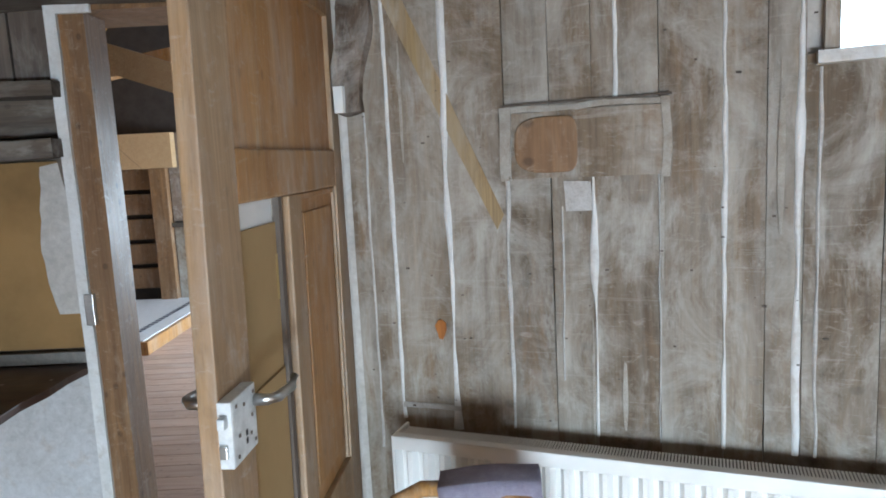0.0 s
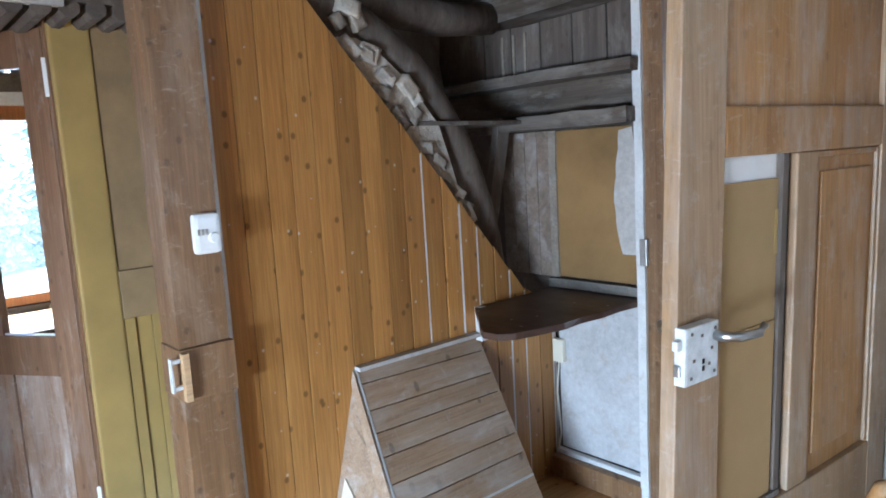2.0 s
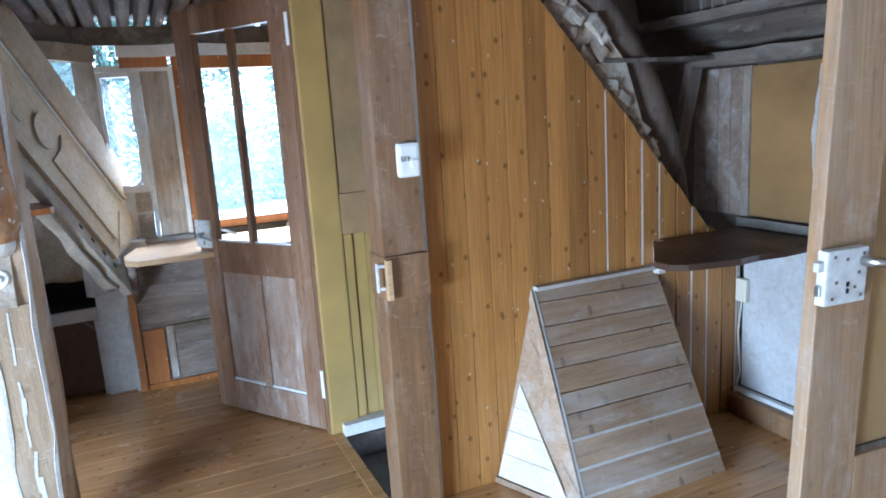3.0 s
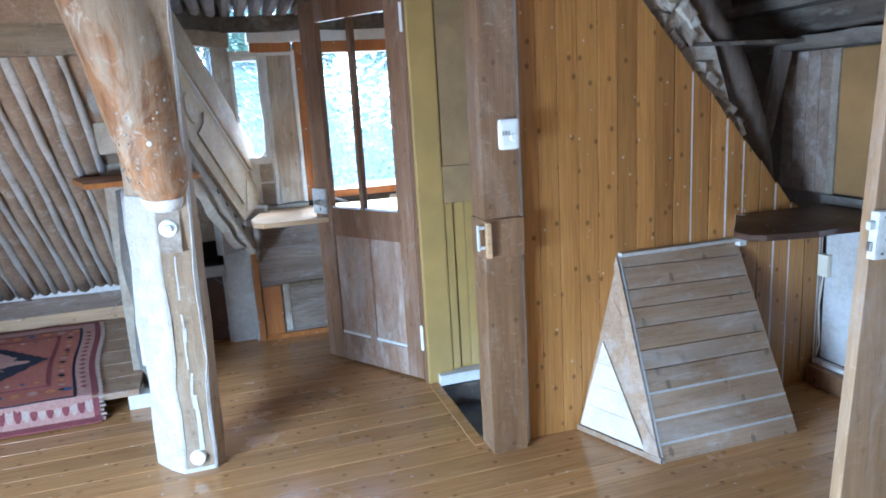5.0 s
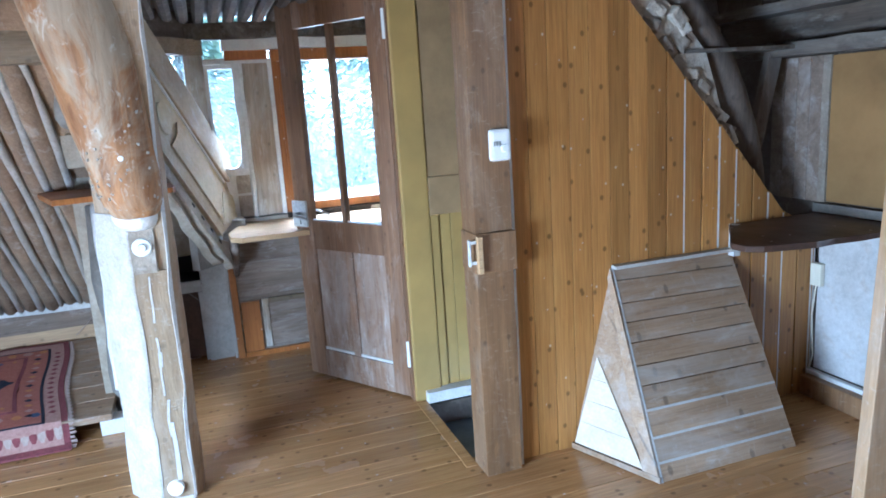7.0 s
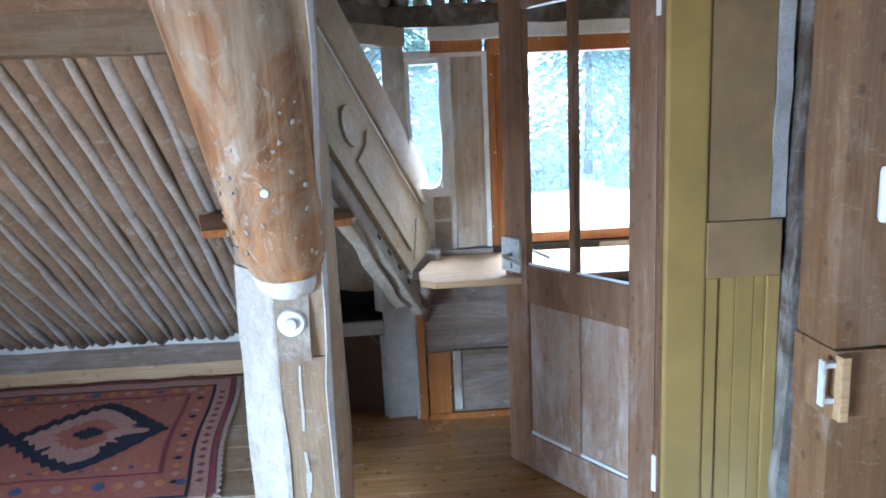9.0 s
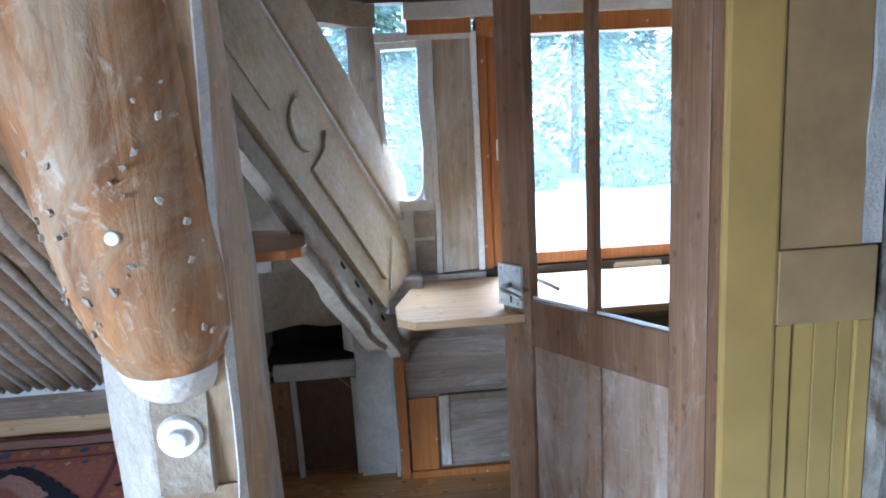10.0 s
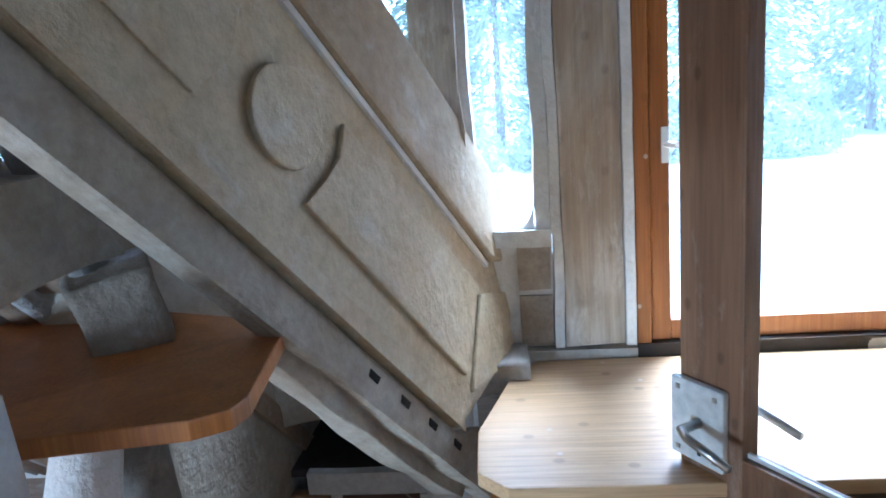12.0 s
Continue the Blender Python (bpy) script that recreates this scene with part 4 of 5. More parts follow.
for u0, u1 in ((0.113, 0.3655), (0.3945, GW - 0.131)):
    gp = part("pane", gleaf(u0, u1, -0.002, 0.002, 0.926, 1.944), GLASS, door_2, "clear glass pane")
    gp.visible_shadow = False
    part("putty", gleaf(u0, u1, 0.0025, 0.008, 0.926, 0.934), ENAMEL, door_2, "white putty line")
for v0, v1, sg in ((0.021, 0.036, 1), (-0.036, -0.021, -1)):
    lk = part("lock_case", gleaf(GW - 0.105, GW + 0.006, v0, v1, 0.89, 1.035), LOCKWHITE, door_2, "white-painted rim lock", bevel=0.004)
    for du, dz in ((0.012, 0.012), (0.09, 0.012), (0.012, 0.125), (0.09, 0.125)):
        vv = (v1 + 0.0005, v1 + 0.003) if sg > 0 else (v0 - 0.003, v0 - 0.0005)
        part("screw", gleaf(GW - 0.105 + du, GW - 0.097 + du, *vv, 0.89 + dz, 0.898 + dz), STEEL, lk)
    bm = bmesh.new()
    q = v1 if sg > 0 else v0
    tube(bm, [g_m @ Vector(p) for p in ((GW - 0.055, q, 0.965), (GW - 0.055, q + sg * 0.04, 0.965), (GW - 0.075, q + sg * 0.05, 0.962), (GW - 0.16, q + sg * 0.05, 0.945))], [0.009, 0.009, 0.008, 0.007], 10)
    part("door_handle", bm, STEEL, door_2, "worn dark steel lever handle", smooth=True)
part("keyhole", gleaf(GW - 0.06, GW - 0.053, 0.0365, 0.0375, 0.905, 0.928), BLACK, door_2)
for z in (0.18, 1.83):
    part("hinge", gleaf(-0.018, 0.004, 0.0, 0.026, z, z + 0.14), ENAMEL, door_2, "white-painted hinge", bevel=0.003)

# ---- yellow partition beside the stairwell ----
part_y = thing("wall_yellow", (-2.5, 0.75, 0), "yellow painted partition with ochre panels", "wall", kind="structure")
part("corner_post", block(-2.62, -2.505, 0.548, 0.69, 0, 2.45), YELLOW, part_y, bevel=0.010)
part("hinge_strip", rough_block(-2.60, -2.52, 0.540, 0.5475, 0.0, 2.44, 0.002, 8), REDWOOD, part_y, "brown edge of the door lining")
part("upper_panel", block(-2.56, -2.514, 0.6905, 0.905, 1.165, 2.45), OCHRE, part_y)
part("rail", block(-2.56, -2.504, 0.6905, 0.945, 0.972, 1.163), OCHRE, part_y, bevel=0.004)
for a, b in ((0.69, 0.735), (0.735, 0.80), (0.80, 0.865), (0.865, 0.905)):
    part("lower_board", block(-2.56, -2.522 if a > 0.7 else -2.512, a + 0.001, b - 0.001, 0.06, 0.97), YELLOW, part_y, bevel=0.003)
part("edge_strip", block(-2.56, -2.512, 0.906, 0.95, 0.0, 0.97), YELLOW, part_y, bevel=0.004)
part("edge_strip", rough_block(-2.56, -2.508, 0.906, 0.955, 1.165, 2.45, 0.010, 14), FILLER, part_y, "grey filler edge")
part("foot_step", rough_block(-2.58, -2.46, 0.6, 0.93, 0.0, 0.055, 0.004, 4), WHITE, part_y, "white-painted foot strip")
part("back", block(-2.62, -2.562, 0.69, 1.0, 0, 2.45), NEARBLACK, part_y)
solid("old_stud", rough_block(-0.04, 0.04, -0.042, 0.042, -1.4, 1.43, 0.018, 22, 3.0, pose(-2.50, 1.005, 1.02, -1.3, 0, 0)), RAGGED, "rough dark stud at the stairwell edge", "post", smooth=True)
for z, y in ((0.88, 1.02), (0.55, 1.0)):
    solid("iron_bracket", rough_block(-2.47, -2.43, y, y + 0.62, z - 0.03, z + 0.03, 0.008, 4), WHITE, "white-painted bar fixed across the stairwell", "bar", "stairwell bars", smooth=True)

# ---- bay window wall ----
BX = -3.68
bay = thing("wall_bay", (BX, 0.5, 0), "limed timber bay wall with window openings", "wall", kind="structure")
part("lower_boards", rough_block(BX - 0.12, BX, -0.29, 1.6, 0.40, 0.62, 0.006, 8), OLDPANEL, bay, "grey weathered boards")
part("lower_boards", rough_block(BX - 0.12, BX + 0.004, -0.29, 1.6, 0.622, 0.84, 0.006, 8, 3.0), OLDPANEL, bay, "grey weathered boards")
part("lower_wall", block(BX - 0.12, BX - 0.012, -0.29, 1.6, 0.0, 0.398), OLDPANEL, bay)
part("orange_upright", block(BX - 0.01, BX + 0.012, -0.285, -0.245, 0.0, 0.66), FRAMEWOOD, bay, bevel=0.003)
part("small_panel", block(BX - 0.011, BX + 0.004, -0.235, -0.12, 0.03, 0.36), FRAMEWOOD, bay, "worn orange board")
part("panel_frame", block(BX - 0.011, BX + 0.014, -0.105, -0.065, 0.05, 0.37), LIMEBEAM, bay, bevel=0.003)
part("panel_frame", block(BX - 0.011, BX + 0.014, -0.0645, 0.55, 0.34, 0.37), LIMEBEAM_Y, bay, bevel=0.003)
part("framed_panel", block(BX - 0.011, BX + 0.004, -0.0645, 0.55, 0.06, 0.338), OLDPANEL, bay, "framed wooden panel")
part("skirting", block(BX - 0.011, BX + 0.016, -0.24, 1.6, 0.0, 0.03), FRAMEWOOD, bay)
part("sill_beam", rough_block(BX - 0.16, BX - 0.0, -0.3, 1.6, 0.842, 0.893, 0.003, 6), GREYLIME, bay)
part("broad_post", rough_block(BX - 0.13, BX - 0.006, -0.052, 0.092, 0.902, 1.85, 0.005, 8), LIMEBEAM, bay)
part("white_seam", rough_block(BX - 0.12, BX + 0.004, 0.094, 0.118, 0.9, 1.85, 0.004, 10), WHITE, bay)
part("white_seam", rough_block(BX - 0.10, BX - 0.01, -0.078, -0.054, 0.9, 1.84, 0.008, 10), WHITE, bay)
for k, (z0, z1) in enumerate(((0.905, 1.035), (1.05, 1.17))):
    part("infill_brick", rough_block(BX - 0.09, BX - 0.02, -0.165, -0.082, z0, z1, 0.006, 3, k), RUBBLE, bay, "brown infill block")
part("infill_joint", rough_block(BX - 0.095, BX - 0.03, -0.28, -0.08, 0.9, 1.19, 0.006, 5), WHITE, bay)
part("slim_post", rough_block(BX - 0.10, BX + 0.02, -0.385, -0.275, 0.9, 1.9, 0.012, 8), LIMEBEAM, bay)
part("head_beam", rough_block(BX - 0.13, BX + 0.03, -0.16, 1.6, 1.905, 1.965, 0.01, 8), WHITE, bay, "whitewashed head beam")
part("head_board", block(BX - 0.10, BX + 0.01, -0.15, 0.1, 1.845, 1.903), FRAMEWOOD, bay, bevel=0.003)
part("head_seam", rough_block(BX - 0.12, BX - 0.005, -0.28, 0.1, 1.825, 1.86, 0.006, 6), WHITE, bay)
part("dark_band", rough_block(BX - 0.1, BX + 0.05, -0.4, 1.6, 1.967, 2.06, 0.012, 6), DARKBEAM, bay)

window_1 = thing("window_1", (BX, 0.8, 0.9), "wide window in an orange pine frame looking onto trees", "window", kind="structure")
part("frame_side", block(BX - 0.10, BX - 0.004, 0.12, 0.155, 0.902, 1.9), FRAMEWOOD, window_1, bevel=0.003)
part("sash_side", block(BX - 0.085, BX - 0.02, 0.156, 0.205, 0.904, 1.83), FRAMEWOOD, window_1, bevel=0.004)
part("sash_bottom", block(BX - 0.085, BX - 0.02, 0.206, 1.44, 0.905, 0.955), FRAMEWOOD, window_1, bevel=0.004)
part("window_sill", block(BX - 0.05, BX + 0.0, 0.12, 1.5, 0.86, 0.902), NEARBLACK, window_1, "dark weathered sill strip")
part("frame_head", block(BX - 0.10, BX + 0.0, 0.12, 1.5, 1.832, 1.902), FRAMEWOOD, window_1, bevel=0.003)
part("sash_side", block(BX - 0.085, BX - 0.02, 1.44, 1.5, 0.905, 1.83), FRAMEWOOD, window_1, bevel=0.004)
latch = part("latch", block(BX - 0.019, BX - 0.012, 0.185, 0.204, 1.345, 1.43), ENAMEL, window_1, "white metal window latch", bevel=0.003)
part("latch_knob", roundbar((BX - 0.012, 0.195, 1.39), (BX + 0.02, 0.215, 1.388), 0.008), ENAMEL, window_1)
gp = part("pane", block(BX - 0.055, BX - 0.051, 0.2, 1.45, 0.95, 1.835), VEILGLASS, window_1)
gp.visible_shadow = False

window_2 = thing("window_2", (BX, -0.17, 1.2), "narrow window with rounded whitewashed reveals", "window", kind="structure")
part("reveal", rough_block(BX - 0.12, BX - 0.02, -0.115, -0.079, 1.19, 1.84, 0.007, 8), WHITE, window_2)
part("reveal", rough_block(BX - 0.12, BX - 0.03, -0.278, -0.255, 1.19, 1.84, 0.005, 8), WHITE, window_2)
part("window_sill", rough_block(BX - 0.13, BX - 0.005, -0.275, -0.08, 1.165, 1.205, 0.010, 6), WHITE, window_2)
part("window_head", rough_block(BX - 0.12, BX - 0.03, -0.27, -0.1, 1.80, 1.85, 0.005, 5), WHITE, window_2)
gp = part("pane", block(BX - 0.09, BX - 0.086, -0.27, -0.1, 1.19, 1.83), VEILGLASS, window_2)
gp.visible_shadow = False

for yc, sg in ((-0.118, -1), (-0.252, 1)):
    curve = [(yc + sg * 0.05 * (1 - math.cos(a * math.pi / 12)), 1.205 + 0.07 * (1 - math.sin(a * math.pi / 12))) for a in range(7)]
    part("rounded_corner", shape([(BX - 0.10, py, pz) for py, pz in curve + [(yc, 1.20)]], (0.07, 0, 0)), WHITE, window_2)

# slanting corner of the bay
ANG = Matrix.Translation((BX, -0.30, 0)) @ Matrix.Rotation(math.atan2(-0.50, 0.48), 4, "Z") @ Matrix.Diagonal((1, -1, 1, 1))
corner = thing("wall_corner", (BX, -0.3, 0), "slanting bay corner with a dark cupboard and a narrow window", "wall", kind="structure")
part("corner_fill", block(-0.07, 0.17, 0.03, 0.09, 0.62, 1.16, m=ANG), GREYLIME, corner)
CX = -3.765
part("corner_fill", rough_block(-3.90, CX - 0.052, -0.46, -0.20, 0.0, 0.9, 0.004, 4, 2.0), GREYLIME, corner)
part("corner_fill", rough_block(CX - 0.05, BX - 0.012, -0.304, -0.286, 0.0, 0.84, 0.003, 5, 7.0), GREYLIME, corner)
part("upright", rough_block(CX - 0.05, CX + 0.04, -0.452, -0.305, 0.0, 0.655, 0.008, 6, 1.0), GREYLIME, corner, "grey limed upright")
part("cupboard_head", rough_block(CX - 0.02, CX + 0.012, -0.80, -0.454, 0.452, 0.520, 0.006, 6, 2.0), GREYLIME, corner, "grey limed cupboard head")
part("cupboard_side", rough_block(CX - 0.02, CX + 0.012, -0.478, -0.454, 0.0, 0.450, 0.004, 5, 3.0), GREYLIME, corner)
part("cupboard_side", rough_block(CX - 0.02, CX + 0.010, -0.735, -0.712, 0.0, 0.450, 0.004, 5, 4.0), GREYLIME, corner)
part("cupboard_front", block(CX - 0.035, CX - 0.012, -0.711, -0.479, 0.02, 0.449), SHELFWOOD, corner, "dark brown cupboard door", bevel=0.003)
part("cupboard_plank", block(CX - 0.025, CX + 0.006, -0.86, -0.737, 0.03, 0.449), NEWEL, corner, "worn brown plank", bevel=0.003)
# added boards close the recess; their near-black carries its shade
part("recess_floor", block(CX - 0.35, CX - 0.022, -0.86, -0.454, 0.490, 0.512), NEARBLACK, corner)
part("recess_back", block(CX - 0.37, CX - 0.35, -0.86, -0.40, 0.0, 0.80), NEARBLACK, corner)
part("recess_side", block(CX - 0.35, CX - 0.052, -0.453, -0.43, 0.0, 0.80), NEARBLACK, corner)
part("recess_top", block(CX - 0.35, CX - 0.06, -0.86, -0.454, 0.72, 0.74), NEARBLACK, corner)
part("plaster_above", rough_block(CX - 0.06, CX + 0.02, -0.95, -0.30, 0.69, 1.5, 0.045, 18, 4.0), UNDERLIME, corner, "lumpy lime plaster", smooth=True)
part("back_wall", block(0.3, 0.8, 0.06, 0.1, 1.1, 2.45, m=ANG), GREYLIME, corner)
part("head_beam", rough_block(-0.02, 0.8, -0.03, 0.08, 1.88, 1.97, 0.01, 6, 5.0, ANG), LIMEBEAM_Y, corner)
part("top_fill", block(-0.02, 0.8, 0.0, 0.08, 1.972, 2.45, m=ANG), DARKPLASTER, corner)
part("window_sill", block(0.05, 0.3, 0.0, 0.1, 1.12, 1.17, m=ANG), WHITE, corner)
gp = part("pane", block(0.05, 0.3, 0.06, 0.064, 1.17, 1.88, m=ANG), VEILGLASS, corner)
gp.visible_shadow = False

# ---- desk board in the bay ----
desk = thing("desk_board", (-3.4, 0.5, 0.87), "pale pine desk board with a clipped corner under the window", "desk")
outline = [(-3.675, -0.13), (-3.60, -0.19), (-3.31, -0.262), (-3.155, -0.255), (-3.10, -0.198), (-3.135, 1.5), (-3.675, 1.5)]
part("top", shape([(px, py, 0.842) for px, py in outline], (0, 0, 0.028)), DESKWOOD, desk, bevel=0.003)
part("apron", block(-3.60, -3.57, -0.2, 1.5, 0.76, 0.841), OLDPANEL, desk)
bm = bmesh.new()
tube(bm, [(-3.40, -0.235, 0.835), (-3.42, -0.235, 0.76), (-3.50, -0.235, 0.70), (-3.62, -0.235, 0.60), (-3.66, -0.235, 0.55)], [0.022, 0.03, 0.026, 0.02, 0.016], 8, 0.2)
part("bracket", bm, OLDPANEL, desk, "turned wooden bracket", smooth=True)

# ---- carved brace ----
brace = thing("carved_brace", (-3.4, -0.28, 0.86), "limed carved timber knee brace with a disc and panel", "brace")
BN = Vector((0.316, 0.932, 0.167)).normalized()
BU = Vector((0.598, -0.334, 0.727))
BU = (BU - BN * BU.dot(BN)).normalized()
BV = BU.cross(BN).normalized()
if BV.x > 0:
    BV = -BV
B0 = Vector((-3.352, -0.299, 0.858))


def onbrace(u, v, h=0.0):
    return B0 + BU * u + BV * v + BN * h


def brace_shape(pts, h, push):
    return shape([onbrace(u, v, h) for u, v in pts], BN * push)


WB = 0.642
part("board", brace_shape([(0, 0), (1.75, 0.03), (1.75, 0.622), (-0.02, WB), (-0.25, 0.36)], 0, -0.07), CARVED, brace, bevel=0.004)
part("edge_moulding", brace_shape([(0.0, 0.42), (1.7, 0.40), (1.7, WB), (-0.02, WB + 0.01), (-0.12, 0.50)], 0.002, 0.022), CARVEDEDGE, brace, bevel=0.016)
part("seam", brace_shape([(0.0, 0.405), (1.6, 0.385), (1.6, 0.402), (0.0, 0.418)], 0.001, 0.009), WHITE, brace, "white-limed seam")
part("edge_moulding", brace_shape([(-0.01, -0.004), (1.5, 0.024), (1.5, 0.045), (0.03, 0.045)], 0.001, 0.006), CARVED, brace, "white-limed lower edge")
part("carved_panel", brace_shape([(0.03, 0.105), (0.625, 0.12), (0.60, 0.19), (0.585, 0.25), (0.60, 0.32), (0.05, 0.33)], 0.001, 0.012), CARVED, brace, "raised carved panel", bevel=0.004)
part("carved_foot", brace_shape([(-0.19, 0.25), (-0.015, 0.085), (0.015, 0.32), (-0.14, 0.42)], 0.001, 0.009), CARVED, brace, bevel=0.004)
circ = [(0.715 + 0.082 * math.cos(a * math.pi / 14), 0.225 + 0.088 * math.sin(a * math.pi / 14)) for a in range(28)]
part("carved_disc", brace_shape(circ, 0.001, 0.012), CARVED, brace, "round carved boss", bevel=0.004)
part("carved_panel", brace_shape([(0.87, 0.12), (1.5, 0.12), (1.5, 0.34), (0.87, 0.33), (0.84, 0.22)], 0.001, 0.006), CARVED, brace, "raised carved panel", bevel=0.003)
under = tagged(link_mesh("under_brace", brace_shape([(-0.22, -0.085), (1.5, -0.07), (1.5, 0.02), (-0.02, -0.005), (-0.14, 0.06)], -0.012, -0.05), UNDERLIME, 0.012), "lime-plastered strip with mortise slots below the brace", "beam")
for k in range(4):
    part("mortise", brace_shape([(-0.03 + 0.112 * k, -0.026), (0.004 + 0.112 * k, -0.024), (0.002 + 0.112 * k, -0.038), (-0.026 + 0.112 * k, -0.040)], -0.0115, 0.002), BLACK, under, "dark mortise slot")
BM = Matrix(((BU.x, BV.x, BN.x, B0.x), (BU.y, BV.y, BN.y, B0.y), (BU.z, BV.z, BN.z, B0.z), (0, 0, 0, 1)))
solid("plaster_fillet", rough_block(-0.12, 0.55, -0.115, -0.055, -0.10, -0.045, 0.026, 18, 6.0, BM), UNDERLIME, "lumpy lime plaster fillet under the brace", "plaster", smooth=True)
# added lump that stops light leaking past the brace foot
solid("lime_lump", rough_block(-3.72, -3.56, -0.34, -0.15, 0.83, 0.905, 0.012, 5, 2.0), GREYLIME, "added filler lump closing a bright gap at the brace foot", "plaster", smooth=True)

# small shelf, stones and plastered struts behind the post
lshelf = thing("small_shelf", (-2.95, -0.75, 1.17), "small orange pine corner shelf", "shelf")
part("top", shape([(px, py, 1.186) for px, py in ((-3.04, -0.525), (-2.76, -0.483), (-2.725, -0.492), (-2.70, -0.53), (-2.655, -0.76), (-2.60, -0.98), (-3.05, -1.12), (-3.2, -0.98))], (0, 0, 0.026)), FRAMEWOOD, lshelf, bevel=0.003)
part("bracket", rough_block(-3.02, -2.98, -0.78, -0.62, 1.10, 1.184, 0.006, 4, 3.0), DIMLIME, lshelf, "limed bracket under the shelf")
solid("shelf_stone", rough_block(-0.06, 0.06, -0.06, 0.06, -0.06, 0.068, 0.022, 9, 2.0, pose(-2.985, -0.765, 1.272, 5, 6, 32)), WORNLIME, "lumpy clay-plastered block resting on the small shelf", "block", smooth=True)
# the dim struts have the shade behind the brace in their colour
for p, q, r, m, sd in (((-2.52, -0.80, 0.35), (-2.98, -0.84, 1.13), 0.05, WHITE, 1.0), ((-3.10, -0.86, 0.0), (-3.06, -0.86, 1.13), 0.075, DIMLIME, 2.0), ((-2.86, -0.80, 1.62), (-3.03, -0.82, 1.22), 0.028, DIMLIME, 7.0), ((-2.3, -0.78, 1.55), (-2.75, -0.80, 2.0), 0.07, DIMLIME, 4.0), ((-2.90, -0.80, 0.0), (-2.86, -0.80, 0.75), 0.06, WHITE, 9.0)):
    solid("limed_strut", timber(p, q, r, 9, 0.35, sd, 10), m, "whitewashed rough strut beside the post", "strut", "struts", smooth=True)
solid("beam_stub", rough_block(-3.01, -2.70, -0.92, -0.76, 1.345, 1.482, 0.014, 8, 2.0), UNDERLIME, "limed beam end above the small shelf", "beam")
solid("clay_block", rough_block(-2.92, -2.76, -0.88, -0.76, 1.53, 1.68, 0.014, 4, 3.0), RUBBLE, "clay block wedged above the beam end", "block")
solid("limed_block", rough_block(-2.63, -2.52, -0.80, -0.68, 1.03, 1.28, 0.010, 6, 2.0), GREYLIME, "limed wooden block fixed to the strut", "block")
solid("limed_upright", rough_block(-2.42, -2.28, -0.76, -0.62, 1.25, 2.45, 0.016, 14, 5.0), WORNLIME, "limed upright tight behind the post", "post")

# ---- post with its log ----
post = thing("timber_post", (-2.1, -0.64, 0), "white-limed timber post carrying a cut peeled log", "post")


def post_section(z):
    k = z / 1.2
    dx, dy = 0.125 * k, 0.045 * k
    base = [(-2.19, -0.785), (-2.10, -0.725), (-2.045, -0.67), (-2.05, -0.55)]
    rx, ry = -2.192 + 0.034 * z - dx, -0.515 + 0.046 * z - 0.026 * z * z - dy
    base += [((rx - 2.05) / 2 + 0.02, (ry - 0.55) / 2 + 0.018), (rx, ry), (rx - 0.08, ry - 0.10)]
    return [(px + dx + 0.008 * noise.noise(Vector((px * 9, py * 9, z * 4))), py + dy + 0.008 * noise.noise(Vector((py * 9, z * 4, px * 9))), z) for px, py in base]


bm = bmesh.new()
rows = [[bm.verts.new(p) for p in post_section(2.5 * k / 26)] for k in range(27)]
for a, b in zip(rows, rows[1:]):
    for j in range(7):
        bm.faces.new((a[j], a[(j + 1) % 7], b[(j + 1) % 7], b[j]))
bm.faces.new(rows[0][::-1])
bm.faces.new(rows[-1])
part("shaft", bm, TANWOOD, post, "limed squared shaft")


def post_face(cols, z0, z1, out, material, name, label, wave=0.0):
    """A skin over some faces of the shaft, uneven along its edges."""
    bm = bmesh.new()
    grid = []
    n = 24
    for k in range(n + 1):
        z = z0 + (z1 - z0) * k / n
        sec = post_section(z)
        cx, cy = sum(p[0] for p in sec) / 7, sum(p[1] for p in sec) / 7
        pts = []
        for c in cols:
            i, f = int(c), c - int(c)
            f = min(0.999, max(0.0, f + wave * noise.noise(Vector((c * 3, z * 7, 1.0)))))
            p, q = Vector(sec[i]), Vector(sec[(i + 1) % 7])
            s = p.lerp(q, f)
            s += Vector((s.x - cx, s.y - cy, 0)).normalized() * out
            pts.append(bm.verts.new(s))
        grid.append(pts)
    for r0, r1 in zip(grid, grid[1:]):
        for j in range(len(cols) - 1):
            bm.faces.new((r0[j], r0[j + 1], r1[j + 1], r1[j]))
    ob = part(name, bm, material, post, label)
    mod = ob.modifiers.new("thickness", "SOLIDIFY")
    mod.thickness, mod.offset = 0.004, -1
    return ob


# limewash skin that also whitens the post's lit south side
post_face((0.0, 0.5, 1.0, 1.5, 2.0, 2.08), 0.0, 1.2, 0.003, POSTLIME, "limed_face", "limewash face whitened for the light on that side", 0.08)
post_face((2.1, 2.5, 2.97), 0.0, 0.98, 0.002, TANWOOD, "front_face", "limed tan timber face", 0.1)
post_face((3.05, 3.5, 4.0, 4.5, 4.97), 0.0, 2.45, 0.005, BROWNWOOD, "side_strip", "brown timber strip", 0.1)
post_face((2.93, 3.12), 0.0, 2.4, 0.0065, FILLER, "seam", "white filled seam", 0.12)
for cols, z0, z1 in (((2.42, 2.47), 0.78, 0.96), ((2.38, 2.50), 0.60, 0.66), ((2.40, 2.46), 0.48, 0.72), ((2.50, 2.58), 0.30, 0.46), ((2.55, 2.68), 0.10, 0.36), ((2.1, 2.95), 0.0, 0.018)):
    post_face(cols, z0, z1, 0.0045, FILLER, "lime_run", "run of white lime", 0.08)
bm = bmesh.new()
